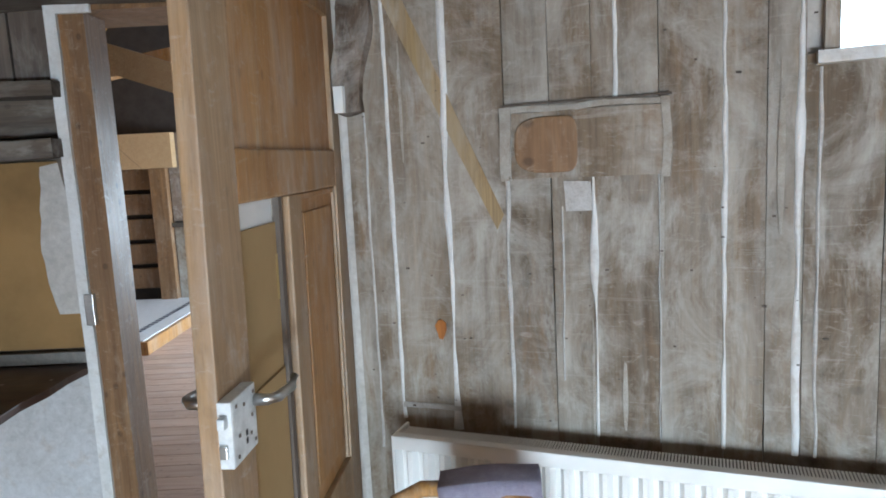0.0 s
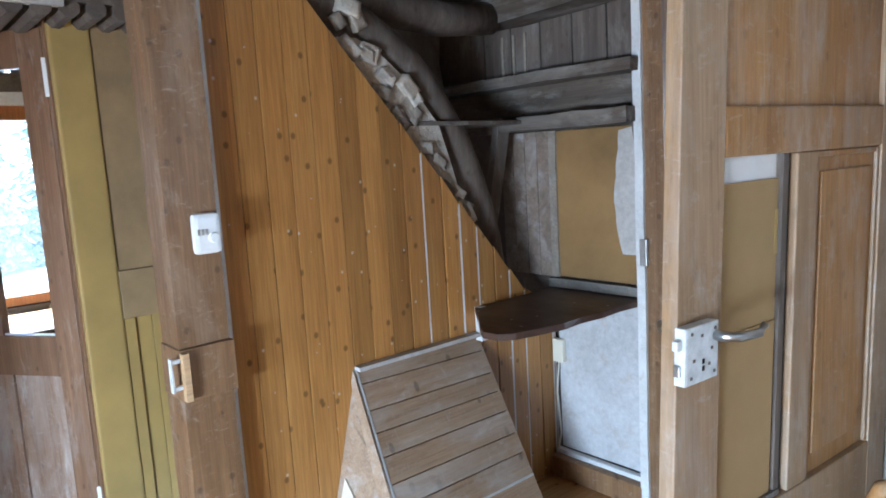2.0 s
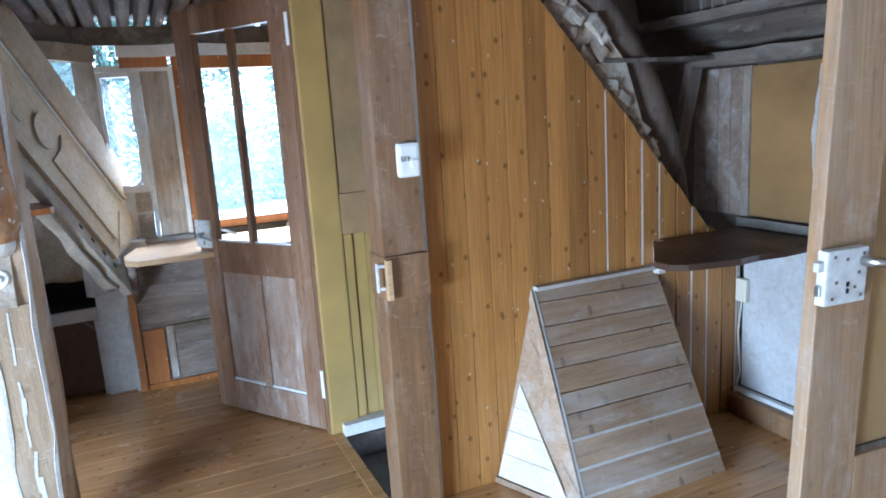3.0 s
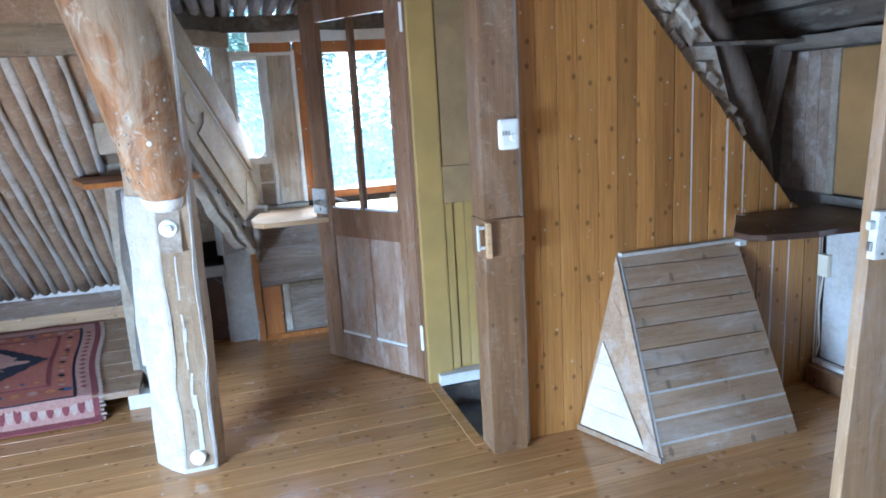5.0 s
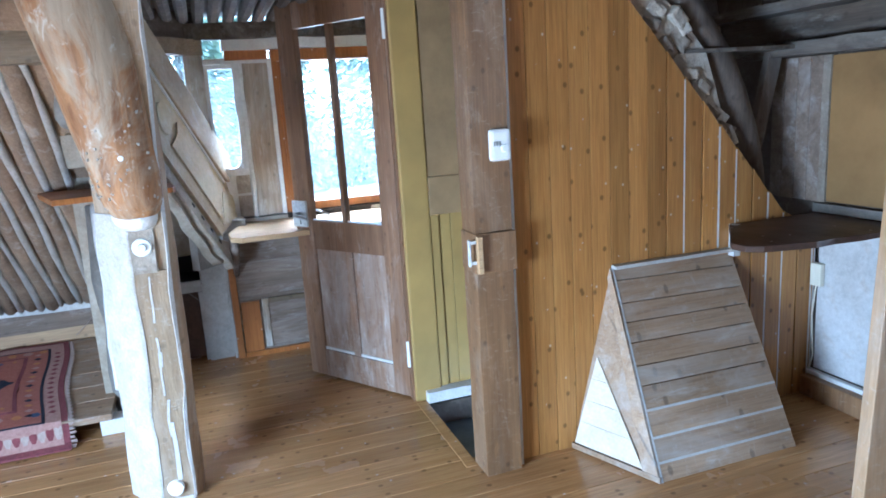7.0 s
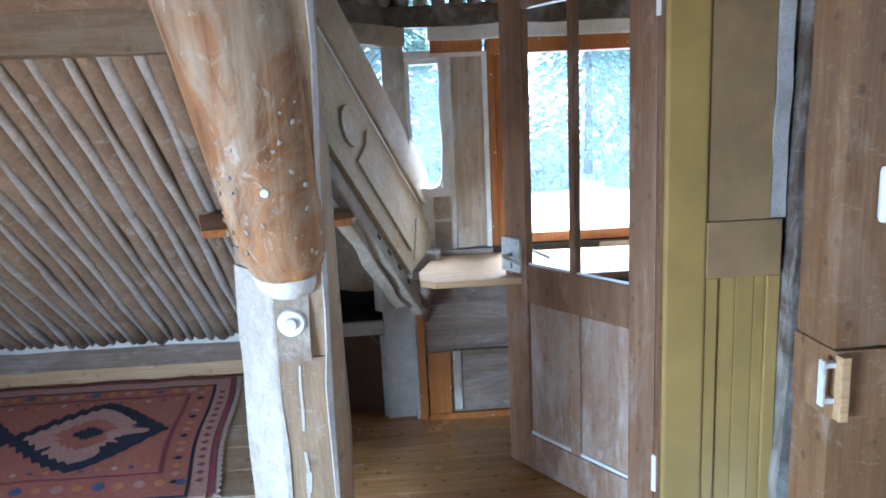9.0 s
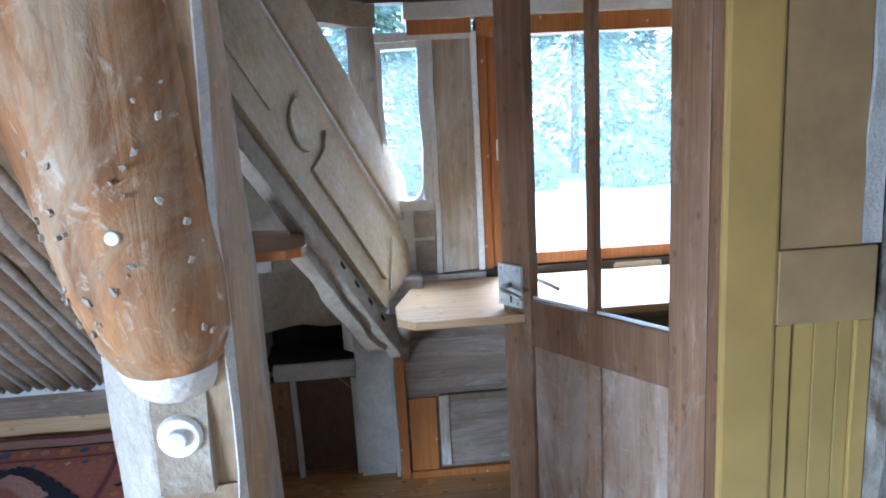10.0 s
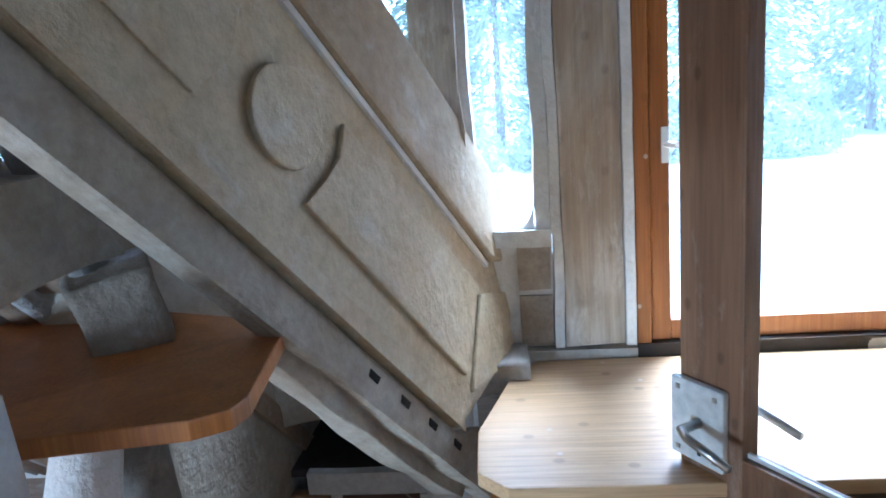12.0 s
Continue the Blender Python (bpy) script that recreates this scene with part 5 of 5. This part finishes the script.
tube(bm, [(-1.955, -0.586, 1.195), (-1.95, -0.585, 1.205), (-1.945, -0.588, 1.24), (-1.935, -0.598, 1.33), (-1.925, -0.622, 1.5), (-1.91, -0.664, 1.75), (-1.90, -0.712, 2.0), (-1.88, -0.80, 2.45)],
     [0.060, 0.085, 0.100, 0.115, 0.128, 0.138, 0.142, 0.146], 28, 0.12, 3.0)
part("log", bm, LOG, post, "peeled orange log, cut off rounded", smooth=True)
bm = bmesh.new()
tube(bm, [(-1.965, -0.588, 1.155), (-1.96, -0.589, 1.175), (-1.955, -0.590, 1.195), (-1.95, -0.591, 1.222)], [0.080, 0.094, 0.100, 0.097], 24, 0.5, 8.0)
part("collar", bm, WHITE, post, "white plaster collar", smooth=True)


def disc(place, r, h, material, label, turn):
    b = bmesh.new()
    bmesh.ops.create_cone(b, cap_ends=True, segments=18, radius1=r, radius2=r * 0.86, depth=h, matrix=Matrix.Translation(place) @ turn)
    return part("bolt_washer", b, material, post, label, bevel=0.002)


face_turn = Matrix.Rotation(radians(90), 4, "Y")
disc((-1.921, -0.588, 1.075), 0.036, 0.014, ENAMEL, "white bolt washer", face_turn)
disc((-1.911, -0.588, 1.075), 0.017, 0.016, LOCKWHITE, "white bolt head", face_turn)
disc((-2.025, -0.61, 0.07), 0.034, 0.02, ENAMEL, "white bolt washer", face_turn)
part("notch_block", rough_block(-1.95, -1.926, -0.63, -0.545, 0.975, 1.16, 0.006, 5), WORNLIME, post, "rough grey backing block")
random.seed(21)
bm = bmesh.new()
for k in range(95):
    z = 1.225 + 0.42 * random.random() ** 3.0
    a = radians(random.uniform(-95, 60))
    r = (0.098 if z < 1.25 else 0.112 if z < 1.3 else 0.1205 if z < 1.4 else 0.128)
    s = random.uniform(0.001, 0.0042)
    way = Vector((math.cos(a), math.sin(a), 0))
    cx = Vector((-1.9445 + 0.09 * (z - 1.24), -0.594 - 0.093 * (z - 1.24), z))
    m = Matrix.Translation(cx + way * r) @ Matrix.Rotation(a, 4, "Z") @ Matrix.Rotation(random.uniform(-1, 1), 4, "X")
    ring = [Vector((-0.001 + random.uniform(0, 0.0018), s * random.uniform(0.5, 1.6) * math.cos(q * 0.785), s * random.uniform(0.6, 2.2) * math.sin(q * 0.785))) for q in range(8)]
    prism(bm, [m @ v for v in ring], way * -0.006)
tagged(part("lime_fleck", bm, SMEAR, post, "scattered lime flecks"), kind="stuff")
disc((-1.818, -0.60, 1.40), 0.011, 0.02, ENAMEL, "white-painted bolt end", face_turn)

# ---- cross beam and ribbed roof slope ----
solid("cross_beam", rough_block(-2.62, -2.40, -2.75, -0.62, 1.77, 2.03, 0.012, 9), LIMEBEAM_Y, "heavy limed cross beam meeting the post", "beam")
slope_a = radians(42.5)
slope = thing("roof_slope", (-4.0, -1.9, 0.43), "sloping ribbed clay roof lining with whitewashed ridges", "roof", kind="structure")
SW, SH = Vector((-4.0, 0, 0.425)), Vector((math.cos(slope_a), 0, math.sin(slope_a)))
SNRM = Vector((math.sin(slope_a), 0, -math.cos(slope_a)))
part("lining", shape([SW + Vector((0, -2.75, 0)), SW + Vector((0, -0.85, 0)), SW + SH * 2.6 + Vector((0, -0.85, 0)), SW + SH * 2.6 + Vector((0, -2.75, 0))], -SNRM * 0.06), RIB, slope)
y, k = -2.72, 0
while y < -0.98:
    bm = bmesh.new()
    pts = [SW + SH * (2.1 * j / 10) + Vector((0, y + 0.006 * math.sin(j * 1.7 + k), 0)) - SNRM * 0.012 for j in range(11)]
    tube(bm, pts, [0.046 + 0.004 * math.sin(k * 2.1)] * 11, 12, 0.45, k * 1.3)
    part("rib", bm, RIB, slope, smooth=True)
    bm = bmesh.new()
    pts = [SW + SH * (2.1 * j / 10) + Vector((0, y + 0.053 + 0.006 * math.sin(j * 1.3 + k), 0)) + SNRM * 0.016 for j in range(11)]
    tube(bm, pts, [0.019 + 0.003 * math.sin(k * 1.7 + j) for j in range(11)], 10, 0.5, k * 2.3)
    part("white_ridge", bm, POSTLIME, slope, smooth=True)
    y += 0.106
    k += 1
part("foot_seam", rough_block(-4.03, -3.95, -2.75, -0.85, 0.405, 0.45, 0.012, 9), WHITE, slope, "whitewashed foot seam")
part("foot_beam", rough_block(-4.12, -3.97, -2.75, -0.85, 0.29, 0.41, 0.008, 8), OLDPANEL, slope, "weathered foot beam")
part("foot_board", block(-4.12, -3.985, -2.75, -0.85, 0.0, 0.289), DESKWOOD, slope, "pale board under the beam")

# ---- low platform and rug ----
plat = thing("low_platform", (-3.4, -1.8, 0), "low sloping platform of bleached planks on blocks", "platform")
PZ = lambda px: 0.115 + (-2.84 - px) * 0.085
for k in range(6):
    xa, xb = -2.84 - k * 0.185, -2.84 - (k + 1) * 0.185 + 0.006
    part("plank", shape([(xa, -2.7, PZ(xa)), (xa, -0.93, PZ(xa)), (xb, -0.93, PZ(xb)), (xb, -2.7, PZ(xb))], (0, 0, -0.035)), PINE_WASHED, plat, bevel=0.003)
for py in (-0.99, -1.8, -2.6):
    part("block", block(-2.95, -2.855, py, py + 0.12, 0.0, 0.075), WHITE, plat, "white-limed block")
    part("block", block(-3.85, -3.7, py, py + 0.12, 0.0, 0.14), WHITE, plat)

solid("dark_upright", rough_block(-3.30, -3.20, -0.925, -0.895, 0.0, 0.64, 0.006, 6, 3.0), SHELFWOOD, "dark brown upright board at the end of the platform", "board")

rug = thing("rug", (-3.3, -1.9, 0.15), "worn red and navy patterned wool rug draped over the platform", "rug")


def rug_at(a, b, h):
    """a from the near corner along the length, b from the back edge to the front."""
    px = -3.93 + b
    py = -1.12 - a - 0.16 * (1 - b / 1.2) + 0.012 * math.sin(b * 7)
    z = PZ(px) + 0.006 + 0.006 * noise.noise(Vector((px * 5, py * 5, 0)))
    if px > -2.84:
        z = max(0.012, PZ(-2.84) - (px + 2.84) * 1.1)
        px = -2.84 + (px + 2.84) * 0.75
    return Vector((px, py, z + h))


def rug_field(name, a0, a1, b0, b1, h, material, label=""):
    bm = bmesh.new()
    na, nb = max(2, int((a1 - a0) / 0.05)), max(2, int((b1 - b0) / 0.05))
    g = [[bm.verts.new(rug_at(a0 + (a1 - a0) * i / na, b0 + (b1 - b0) * j / nb, h)) for j in range(nb + 1)] for i in range(na + 1)]
    low = [[bm.verts.new(rug_at(a0 + (a1 - a0) * i / na, b0 + (b1 - b0) * j / nb, -0.004)) for j in range(nb + 1)] for i in range(na + 1)]
    for i in range(na):
        for j in range(nb):
            bm.faces.new((g[i][j], g[i + 1][j], g[i + 1][j + 1], g[i][j + 1]))
    rim = [(i, 0) for i in range(na)] + [(na, j) for j in range(nb)] + [(i, nb) for i in range(na, 0, -1)] + [(0, j) for j in range(nb, 0, -1)]
    for (i, j), (i2, j2) in zip(rim, rim[1:] + rim[:1]):
        bm.faces.new((g[i][j], g[i2][j2], low[i2][j2], low[i][j]))
    return part(name, bm, material, rug, label)


def rug_poly(name, pts, h, material):
    """A woven figure with a stepped outline."""
    bm = bmesh.new()
    vs = [bm.verts.new(rug_at(a, b, h)) for a, b in pts]
    mid = bm.verts.new(rug_at(sum(p[0] for p in pts) / len(pts), sum(p[1] for p in pts) / len(pts), h + 0.0005))
    for k in range(len(vs)):
        bm.faces.new((vs[k], vs[(k + 1) % len(vs)], mid))
    return part(name, bm, material, rug)


RL, RB = 1.62, 1.22
rug_field("wool_edge", 0.0, RL, 0.0, RB, 0.004, WINE, "dark wine border")
rug_field("outer_border", 0.03, RL, 0.03, RB - 0.03, 0.0055, ROSE, "rose patterned border")
rug_field("guard_stripe", 0.10, RL, 0.10, RB - 0.13, 0.007, NAVY, "navy guard stripe")
rug_field("inner_border", 0.115, RL, 0.115, RB - 0.145, 0.0085, RUST, "rust border with flowers")
rug_field("guard_stripe", 0.22, RL, 0.20, RB - 0.30, 0.010, WINE)
rug_field("field", 0.24, RL, 0.22, RB - 0.32, 0.0115, RUST, "rust red field")


def stepped(a0, a1, bc, hb, n, inset=0.0):
    """A diamond with a staircase edge."""
    up, down = [], []
    for k in range(n + 1):
        f = k / n
        w = hb * (1 - abs(2 * f - 1) ** 1.4) - inset
        a = a0 + (a1 - a0) * f
        up += [(a, bc - max(w, 0.01)), (a + (a1 - a0) / n * 0.5, bc - max(w, 0.01) - 0.012)]
        down += [(a, bc + max(w, 0.01)), (a + (a1 - a0) / n * 0.5, bc + max(w, 0.01) + 0.012)]
    return up + down[::-1]


for a0 in (0.25, 0.93):
    rug_poly("medallion", stepped(a0, a0 + 0.72, 0.56, 0.30, 14), 0.0135, NAVY)
    rug_poly("medallion_centre", stepped(a0 + 0.09, a0 + 0.63, 0.56, 0.235, 12), 0.0155, ROSE)
    rug_poly("medallion_heart", stepped(a0 + 0.20, a0 + 0.52, 0.56, 0.13, 8), 0.0175, RUST)
    rug_poly("medallion_heart", stepped(a0 + 0.30, a0 + 0.42, 0.56, 0.05, 5), 0.0195, NAVY)
    for k in range(9):
        for b in (0.26, 0.86):
            a = a0 + 0.02 + k * 0.07
            rug_poly("field_figure", [(a, b), (a + 0.014, b - 0.016), (a + 0.03, b), (a + 0.014, b + 0.016)], 0.0132, (ORANGEWOOL, BLUEWOOL, CREAMWOOL)[k % 3])
random.seed(11)
for k in range(44):
    a = 0.032 + k * 0.036
    rug_poly("border_figure", [(a, 1.10), (a + 0.016, 1.115), (a + 0.034, 1.10), (a + 0.034, 1.135), (a + 0.016, 1.172), (a, 1.135)], 0.0075, WINE if k % 2 else CREAMWOOL)
for k in range(18):
    a = 0.14 + k * 0.082
    for b in (0.155, 0.985):
        s = random.uniform(0.02, 0.03)
        rug_poly("flower", [(a - s, b), (a - s * 0.4, b - s), (a + s * 0.5, b - s * 0.9), (a + s, b + s * 0.1), (a + s * 0.3, b + s), (a - s * 0.6, b + s * 0.8)], 0.0105, (BLUEWOOL, ORANGEWOOL, ROSE, ORANGEWOOL)[k % 4 if b > 0.5 else (k + 1) % 4])
for k in range(14):
    b = 0.2 + k * 0.06
    rug_poly("flower", [(0.145, b), (0.165, b - 0.018), (0.19, b), (0.165, b + 0.018)], 0.0105, (ROSE, NAVY, ORANGEWOOL)[k % 3])
    rug_poly("border_figure", [(0.045, b), (0.062, b - 0.018), (0.085, b), (0.062, b + 0.018)], 0.0075, WINE)
bm = bmesh.new()
for k in range(150):
    b = 0.01 + 1.19 * k / 150
    p = rug_at(0.0, b, 0.001)
    q = rug_at(-0.022 - 0.006 * math.sin(k * 5.0), b + 0.004 * math.sin(k * 3.0), -0.001)
    box(bm, min(p.x, q.x) - 0.0015, max(p.x, q.x) + 0.0015, min(p.y, q.y), max(p.y, q.y), min(p.z, q.z) - 0.001, max(p.z, q.z) + 0.001)
tagged(part("fringe", bm, CREAMWOOL, rug, "pale fringe"), kind="stuff")

solid("cord", roundbar((-3.955, -1.235, 0.235), (-3.955, -1.06, 0.40), 0.002, 6), CREAMWOOL, "thin pale cord tied between rug and beam", "cord")

# ---- closing walls and ceiling ----
solid("wall_south", block(-4.3, -0.55, -2.9, -2.75, 0, 2.6), OLDPANEL, kind="structure")
solid("wall_south", block(0.95, 2.1, -2.9, -2.75, 0, 2.6), OLDPANEL, kind="structure")
solid("wall_south", block(-0.55, 0.95, -2.9, -2.75, 0, 0.25), OLDPANEL, kind="structure")
solid("wall_south", block(-0.55, 0.95, -2.9, -2.75, 1.2, 2.6), OLDPANEL, kind="structure")
solid("wall_east", block(1.95, 2.1, -2.75, 1.3, 0, 2.6), OLDPANEL, kind="structure")
solid("wall_corner_north", block(-0.27, -0.19, 2.03, 2.14, 0, 2.5), GREYLIME, kind="structure")
solid("wall_bay_end", block(-3.9, -2.62, 1.5, 1.62, -0.03, 2.5), GREYLIME, kind="structure")
solid("wall_behind_niche", block(-4.2, -3.08, -0.98, -0.86, 0, 2.5), UNDERLIME, kind="structure")
solid("ceiling", block(-3.0, 2.1, -2.9, 2.5, 2.46, 2.56), DARKLOG, kind="structure")
bm = bmesh.new()
box(bm, -3.85, -2.3, -1.0, 1.6, 2.12, 2.2)
for k in range(30):
    tube(bm, [(-3.72, -0.95 + 0.085 * k, 2.085), (-2.3, -0.95 + 0.085 * k, 2.10)], [0.034, 0.034], 8)
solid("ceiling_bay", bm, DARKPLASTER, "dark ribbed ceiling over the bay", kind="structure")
solid("wall_over_bay", block(-2.32, -2.28, -1.0, 0.56, 2.1, 2.5), GREYLIME, kind="structure")

# ---- room beyond the doorway ----
floor2 = thing("floor_next_room", (-1.5, 5, 0), "pale pinkish floorboards in the next room", "floor", kind="structure")
y = 2.5
while y < 7.7:
    part("floorboard", block(-5.2, 0.4, y + 0.003, y + 0.137, -0.03, 0.0), PINKFLOOR, floor2)
    y += 0.14
solid("subfloor_next_room", block(-5.2, 0.4, 2.5, 7.75, -0.12, -0.032), NEARBLACK, kind="structure")
bed = thing("sleeping_platform", (-3.6, 6.7, 0), "low wooden platform covered with a pale woven rug", "platform")
part("rail", block(-2.66, -2.60, 5.72, 7.68, 0.0, 0.115), DOORPINE, bed, bevel=0.004)
part("rail", block(-5.1, -2.665, 5.70, 5.76, 0.0, 0.115), DOORPINE, bed, bevel=0.004)
part("deck", block(-5.1, -2.665, 5.765, 7.68, 0.02, 0.10), DOORPINE, bed)
rug2 = thing("woven_rug", (-3.6, 6.7, 0.12), "pale grey woven rug with dark stripes on the platform", "rug")
part("cloth", block(-5.1, -2.64, 5.74, 7.66, 0.117, 0.128), BEDCLOTH, rug2, bevel=0.003)
for k in range(22):
    part("stripe", block(-2.86, -2.80, 5.80 + k * 0.085, 5.855 + k * 0.085, 0.1285, 0.1300), NAVY, rug2)
far = thing("wall_far", (-2, 7.7, 0), "limed panelled far wall of the next room", "wall", kind="structure")
part("limed_panel", block(-3.05, -2.2, 7.68, 7.75, 1.0, 1.98), OLDPANEL, far)
part("limed_panel", block(-3.05, -1.0, 7.68, 7.75, 0.0, 0.93), GREYBOARD, far)
part("limed_panel", block(-2.19, -1.0, 7.68, 7.75, 1.0, 1.98), GREYBOARD, far)
part("ledge", block(-3.05, -1.0, 7.62, 7.70, 0.935, 0.985), DARKBEAM, far)
part("post", block(-3.25, -3.06, 7.6, 7.75, 0.0, 1.6), NEWEL, far, bevel=0.01)
part("lintel_board", block(-4.2, -2.95, 7.55, 7.67, 1.60, 1.98), DESKWOOD, far, "bright pale board")
for k in range(5):
    part("shelf_board", block(-4.2, -3.26, 7.68, 7.75, 0.25 + k * 0.28, 0.48 + k * 0.28), NEWEL, far, bevel=0.008)
part("back", block(-5.2, 0.4, 7.76, 7.85, 0, 3.2), NEARBLACK, far)
solid("wall_next_room_west", block(-5.3, -5.2, 2.5, 7.8, 0, 3.2), GREYLIME, kind="structure")
solid("wall_next_room_east", block(0.4, 0.5, 7.15, 7.8, 0, 3.2), GREYLIME, kind="structure")
solid("wall_next_room_east", block(0.4, 0.5, 2.3, 5.85, 0, 3.2), GREYLIME, kind="structure")
solid("wall_next_room_east", block(0.4, 0.5, 5.85, 7.15, 1.9, 3.2), GREYLIME, kind="structure")
solid("wall_next_room_east", block(0.4, 0.5, 5.85, 7.15, 0, 0.5), GREYLIME, kind="structure")
solid("wall_next_room_south", block(-5.2, -2.75, 2.4, 2.5, 0, 3.2), GREYLIME, kind="structure")
solid("wall_over_door", block(-2.75, 0.5, 2.47, 2.6, 2.2, 3.2), GREYLIME, kind="structure")
roof2 = thing("roof_next_room", (-2, 5, 2.4), "open pine-boarded roof with heavy pale rafters", "roof", kind="structure")
for k in range(16):
    a, b = 0.2 * k, 0.2 * (k + 1) - 0.0005
    c = Vector((0.62, 0, 0.785)).normalized()
    p = Vector((-5.0, 0, 1.35))
    part("roof_board", shape([p + c * a + Vector((0, 2.5, 0)), p + c * a + Vector((0, 7.75, 0)), p + c * b + Vector((0, 7.75, 0)), p + c * b + Vector((0, 2.5, 0))], (-0.02, 0, 0.02)), PINE, roof2)
for k in range(12):
    part("roof_board", block(-3.8 + 0.36 * k, -3.4405 + 0.36 * k, 2.5, 7.75, 3.2, 3.23), DARKBEAM, roof2)
solid("rafter", rough_block(-0.09, 0.09, -0.10, 0.10, 0, 2.6, 0.006, 5, 1.0, look((-3.4, 5.2, 2.75), (-1.1, 5.0, 1.95)) @ Matrix.Rotation(radians(180), 4, "X")), DESKWOOD, "pale squared rafter crossing the next room", "rafter")
solid("rafter", rough_block(-0.06, 0.06, -0.06, 0.06, 0, 2.2, 0.006, 5, 2.0, look((-2.6, 5.5, 2.35), (-0.9, 5.4, 2.62)) @ Matrix.Rotation(radians(180), 4, "X")), DOORPINE, "slim pine tie crossing the next room", "rafter")

# unseen sheet added above the roof boards to keep sky light out
solid("roof_cover", block(-4.0, 0.6, 2.3, 7.9, 3.24, 3.30), NEARBLACK, kind="structure")

# ---- outdoors ----
solid("ground", block(-200, 150, -160, 160, -2.7, -2.5), GROUND, "ground round the house, lightened for glare", kind="structure")


def conifer(place, height, spread, seed, count, size, low=0.06):
    """A tapered trunk with drooping tiers of small needle clumps."""
    rnd = random.Random(seed)
    tree = thing("conifer", place, "tall dense green conifer beyond the window", "tree", "conifers")
    p = Vector(place)
    bm = bmesh.new()
    tube(bm, steps(p, p + Vector((0.2, 0.1, height)), 8), [0.3 * (1 - k / 9) + 0.02 for k in range(9)], 8, 0.2, seed)
    part("trunk", bm, BARK, tree)
    verts, faces = [], []
    for k in range(count):
        f = rnd.random() ** 0.8
        z = height * (low + (1 - low) * f)
        tier = 0.75 + 0.35 * math.sin(f * 46 + seed)
        reach = spread * (1 - f) ** 0.75 * (0.65 + 0.3 * tier + 0.2 * rnd.random()) + 0.1
        a = rnd.random() * 6.283
        r = reach * rnd.random() ** 0.45
        c = p + Vector((r * math.cos(a), r * math.sin(a), z - 0.25 * r + 0.3 * math.sin(a * 5 + f * 30)))
        s = size * rnd.uniform(0.5, 1.3)
        d1 = Vector((math.cos(a), math.sin(a), rnd.uniform(-0.9, 0.2))) * s
        d2 = Vector((rnd.uniform(-1, 1), rnd.uniform(-1, 1), rnd.uniform(-1, 1))).normalized() * s * 0.4
        i = len(verts)
        verts += [c - d1, c + d2, c + d1, c - d2]
        faces.append((i, i + 1, i + 2, i + 3))
    me = bpy.data.meshes.new("crown")
    me.from_pydata([tuple(v) for v in verts], [], faces)
    me.materials.append(LEAF)
    crown = new("crown", me)
    crown.parent = tree
    crown.matrix_parent_inverse = Matrix.Translation(-tree.location)
    return tree


random.seed(5)
for k in range(15):
    px = -44 - 9 * (k % 2) - random.uniform(0, 4)
    conifer((px, -34 + 5.6 * k + random.uniform(-1, 1), -2.5), random.uniform(16, 23), random.uniform(4.2, 5.6), k + 1, 15000, 0.27, 0.02)


def shrub(place, height, spread, seed, count, size):
    """A loose bush paled for glare: short stems and a cloud of small leaves with an uneven top."""
    rnd = random.Random(seed)
    bush = thing("shrub", place, "leafy shrub on the ground beyond the window, paled for glare", "shrub", "shrubs")
    p = Vector(place)
    for k in range(3):
        part("stem", roundbar(p + Vector((0.15 * k, 0.1 * k, 0)), p + Vector((0.4 * (k - 1), 0.5 * (k - 1), height * 0.5)), 0.04, 6), BARK, bush)
    verts, faces = [], []
    for k in range(count):
        a, f = rnd.random() * 6.283, rnd.random()
        lump = 0.7 + 0.35 * noise.noise(Vector((math.cos(a) * 1.7, math.sin(a) * 1.7, f * 3 + seed)))
        r = spread * lump * math.sqrt(max(0.0, 1 - f * f)) * rnd.random() ** 0.4
        c = p + Vector((r * math.cos(a), r * math.sin(a), height * f * (0.75 + 0.5 * lump) + 0.05))
        d1 = Vector((rnd.uniform(-1, 1), rnd.uniform(-1, 1), rnd.uniform(-1, 1))).normalized() * size * rnd.uniform(0.5, 1.3)
        d2 = Vector((rnd.uniform(-1, 1), rnd.uniform(-1, 1), rnd.uniform(-1, 1))).normalized() * size * 0.5
        i = len(verts)
        verts += [c - d1, c + d2, c + d1, c - d2]
        faces.append((i, i + 1, i + 2, i + 3))
    me = bpy.data.meshes.new("crown")
    me.from_pydata([tuple(v) for v in verts], [], faces)
    me.materials.append(PALELEAF)
    crown = new("crown", me)
    crown.parent = bush
    crown.matrix_parent_inverse = Matrix.Translation(-bush.location)
    return bush


random.seed(9)
for k in range(13):
    shrub((-36 - random.uniform(0, 4), -17 + 3.6 * k + random.uniform(-1, 1), -2.5), random.uniform(1.6, 5.2), random.uniform(2.2, 3.4), k + 40, 3500, 0.22)
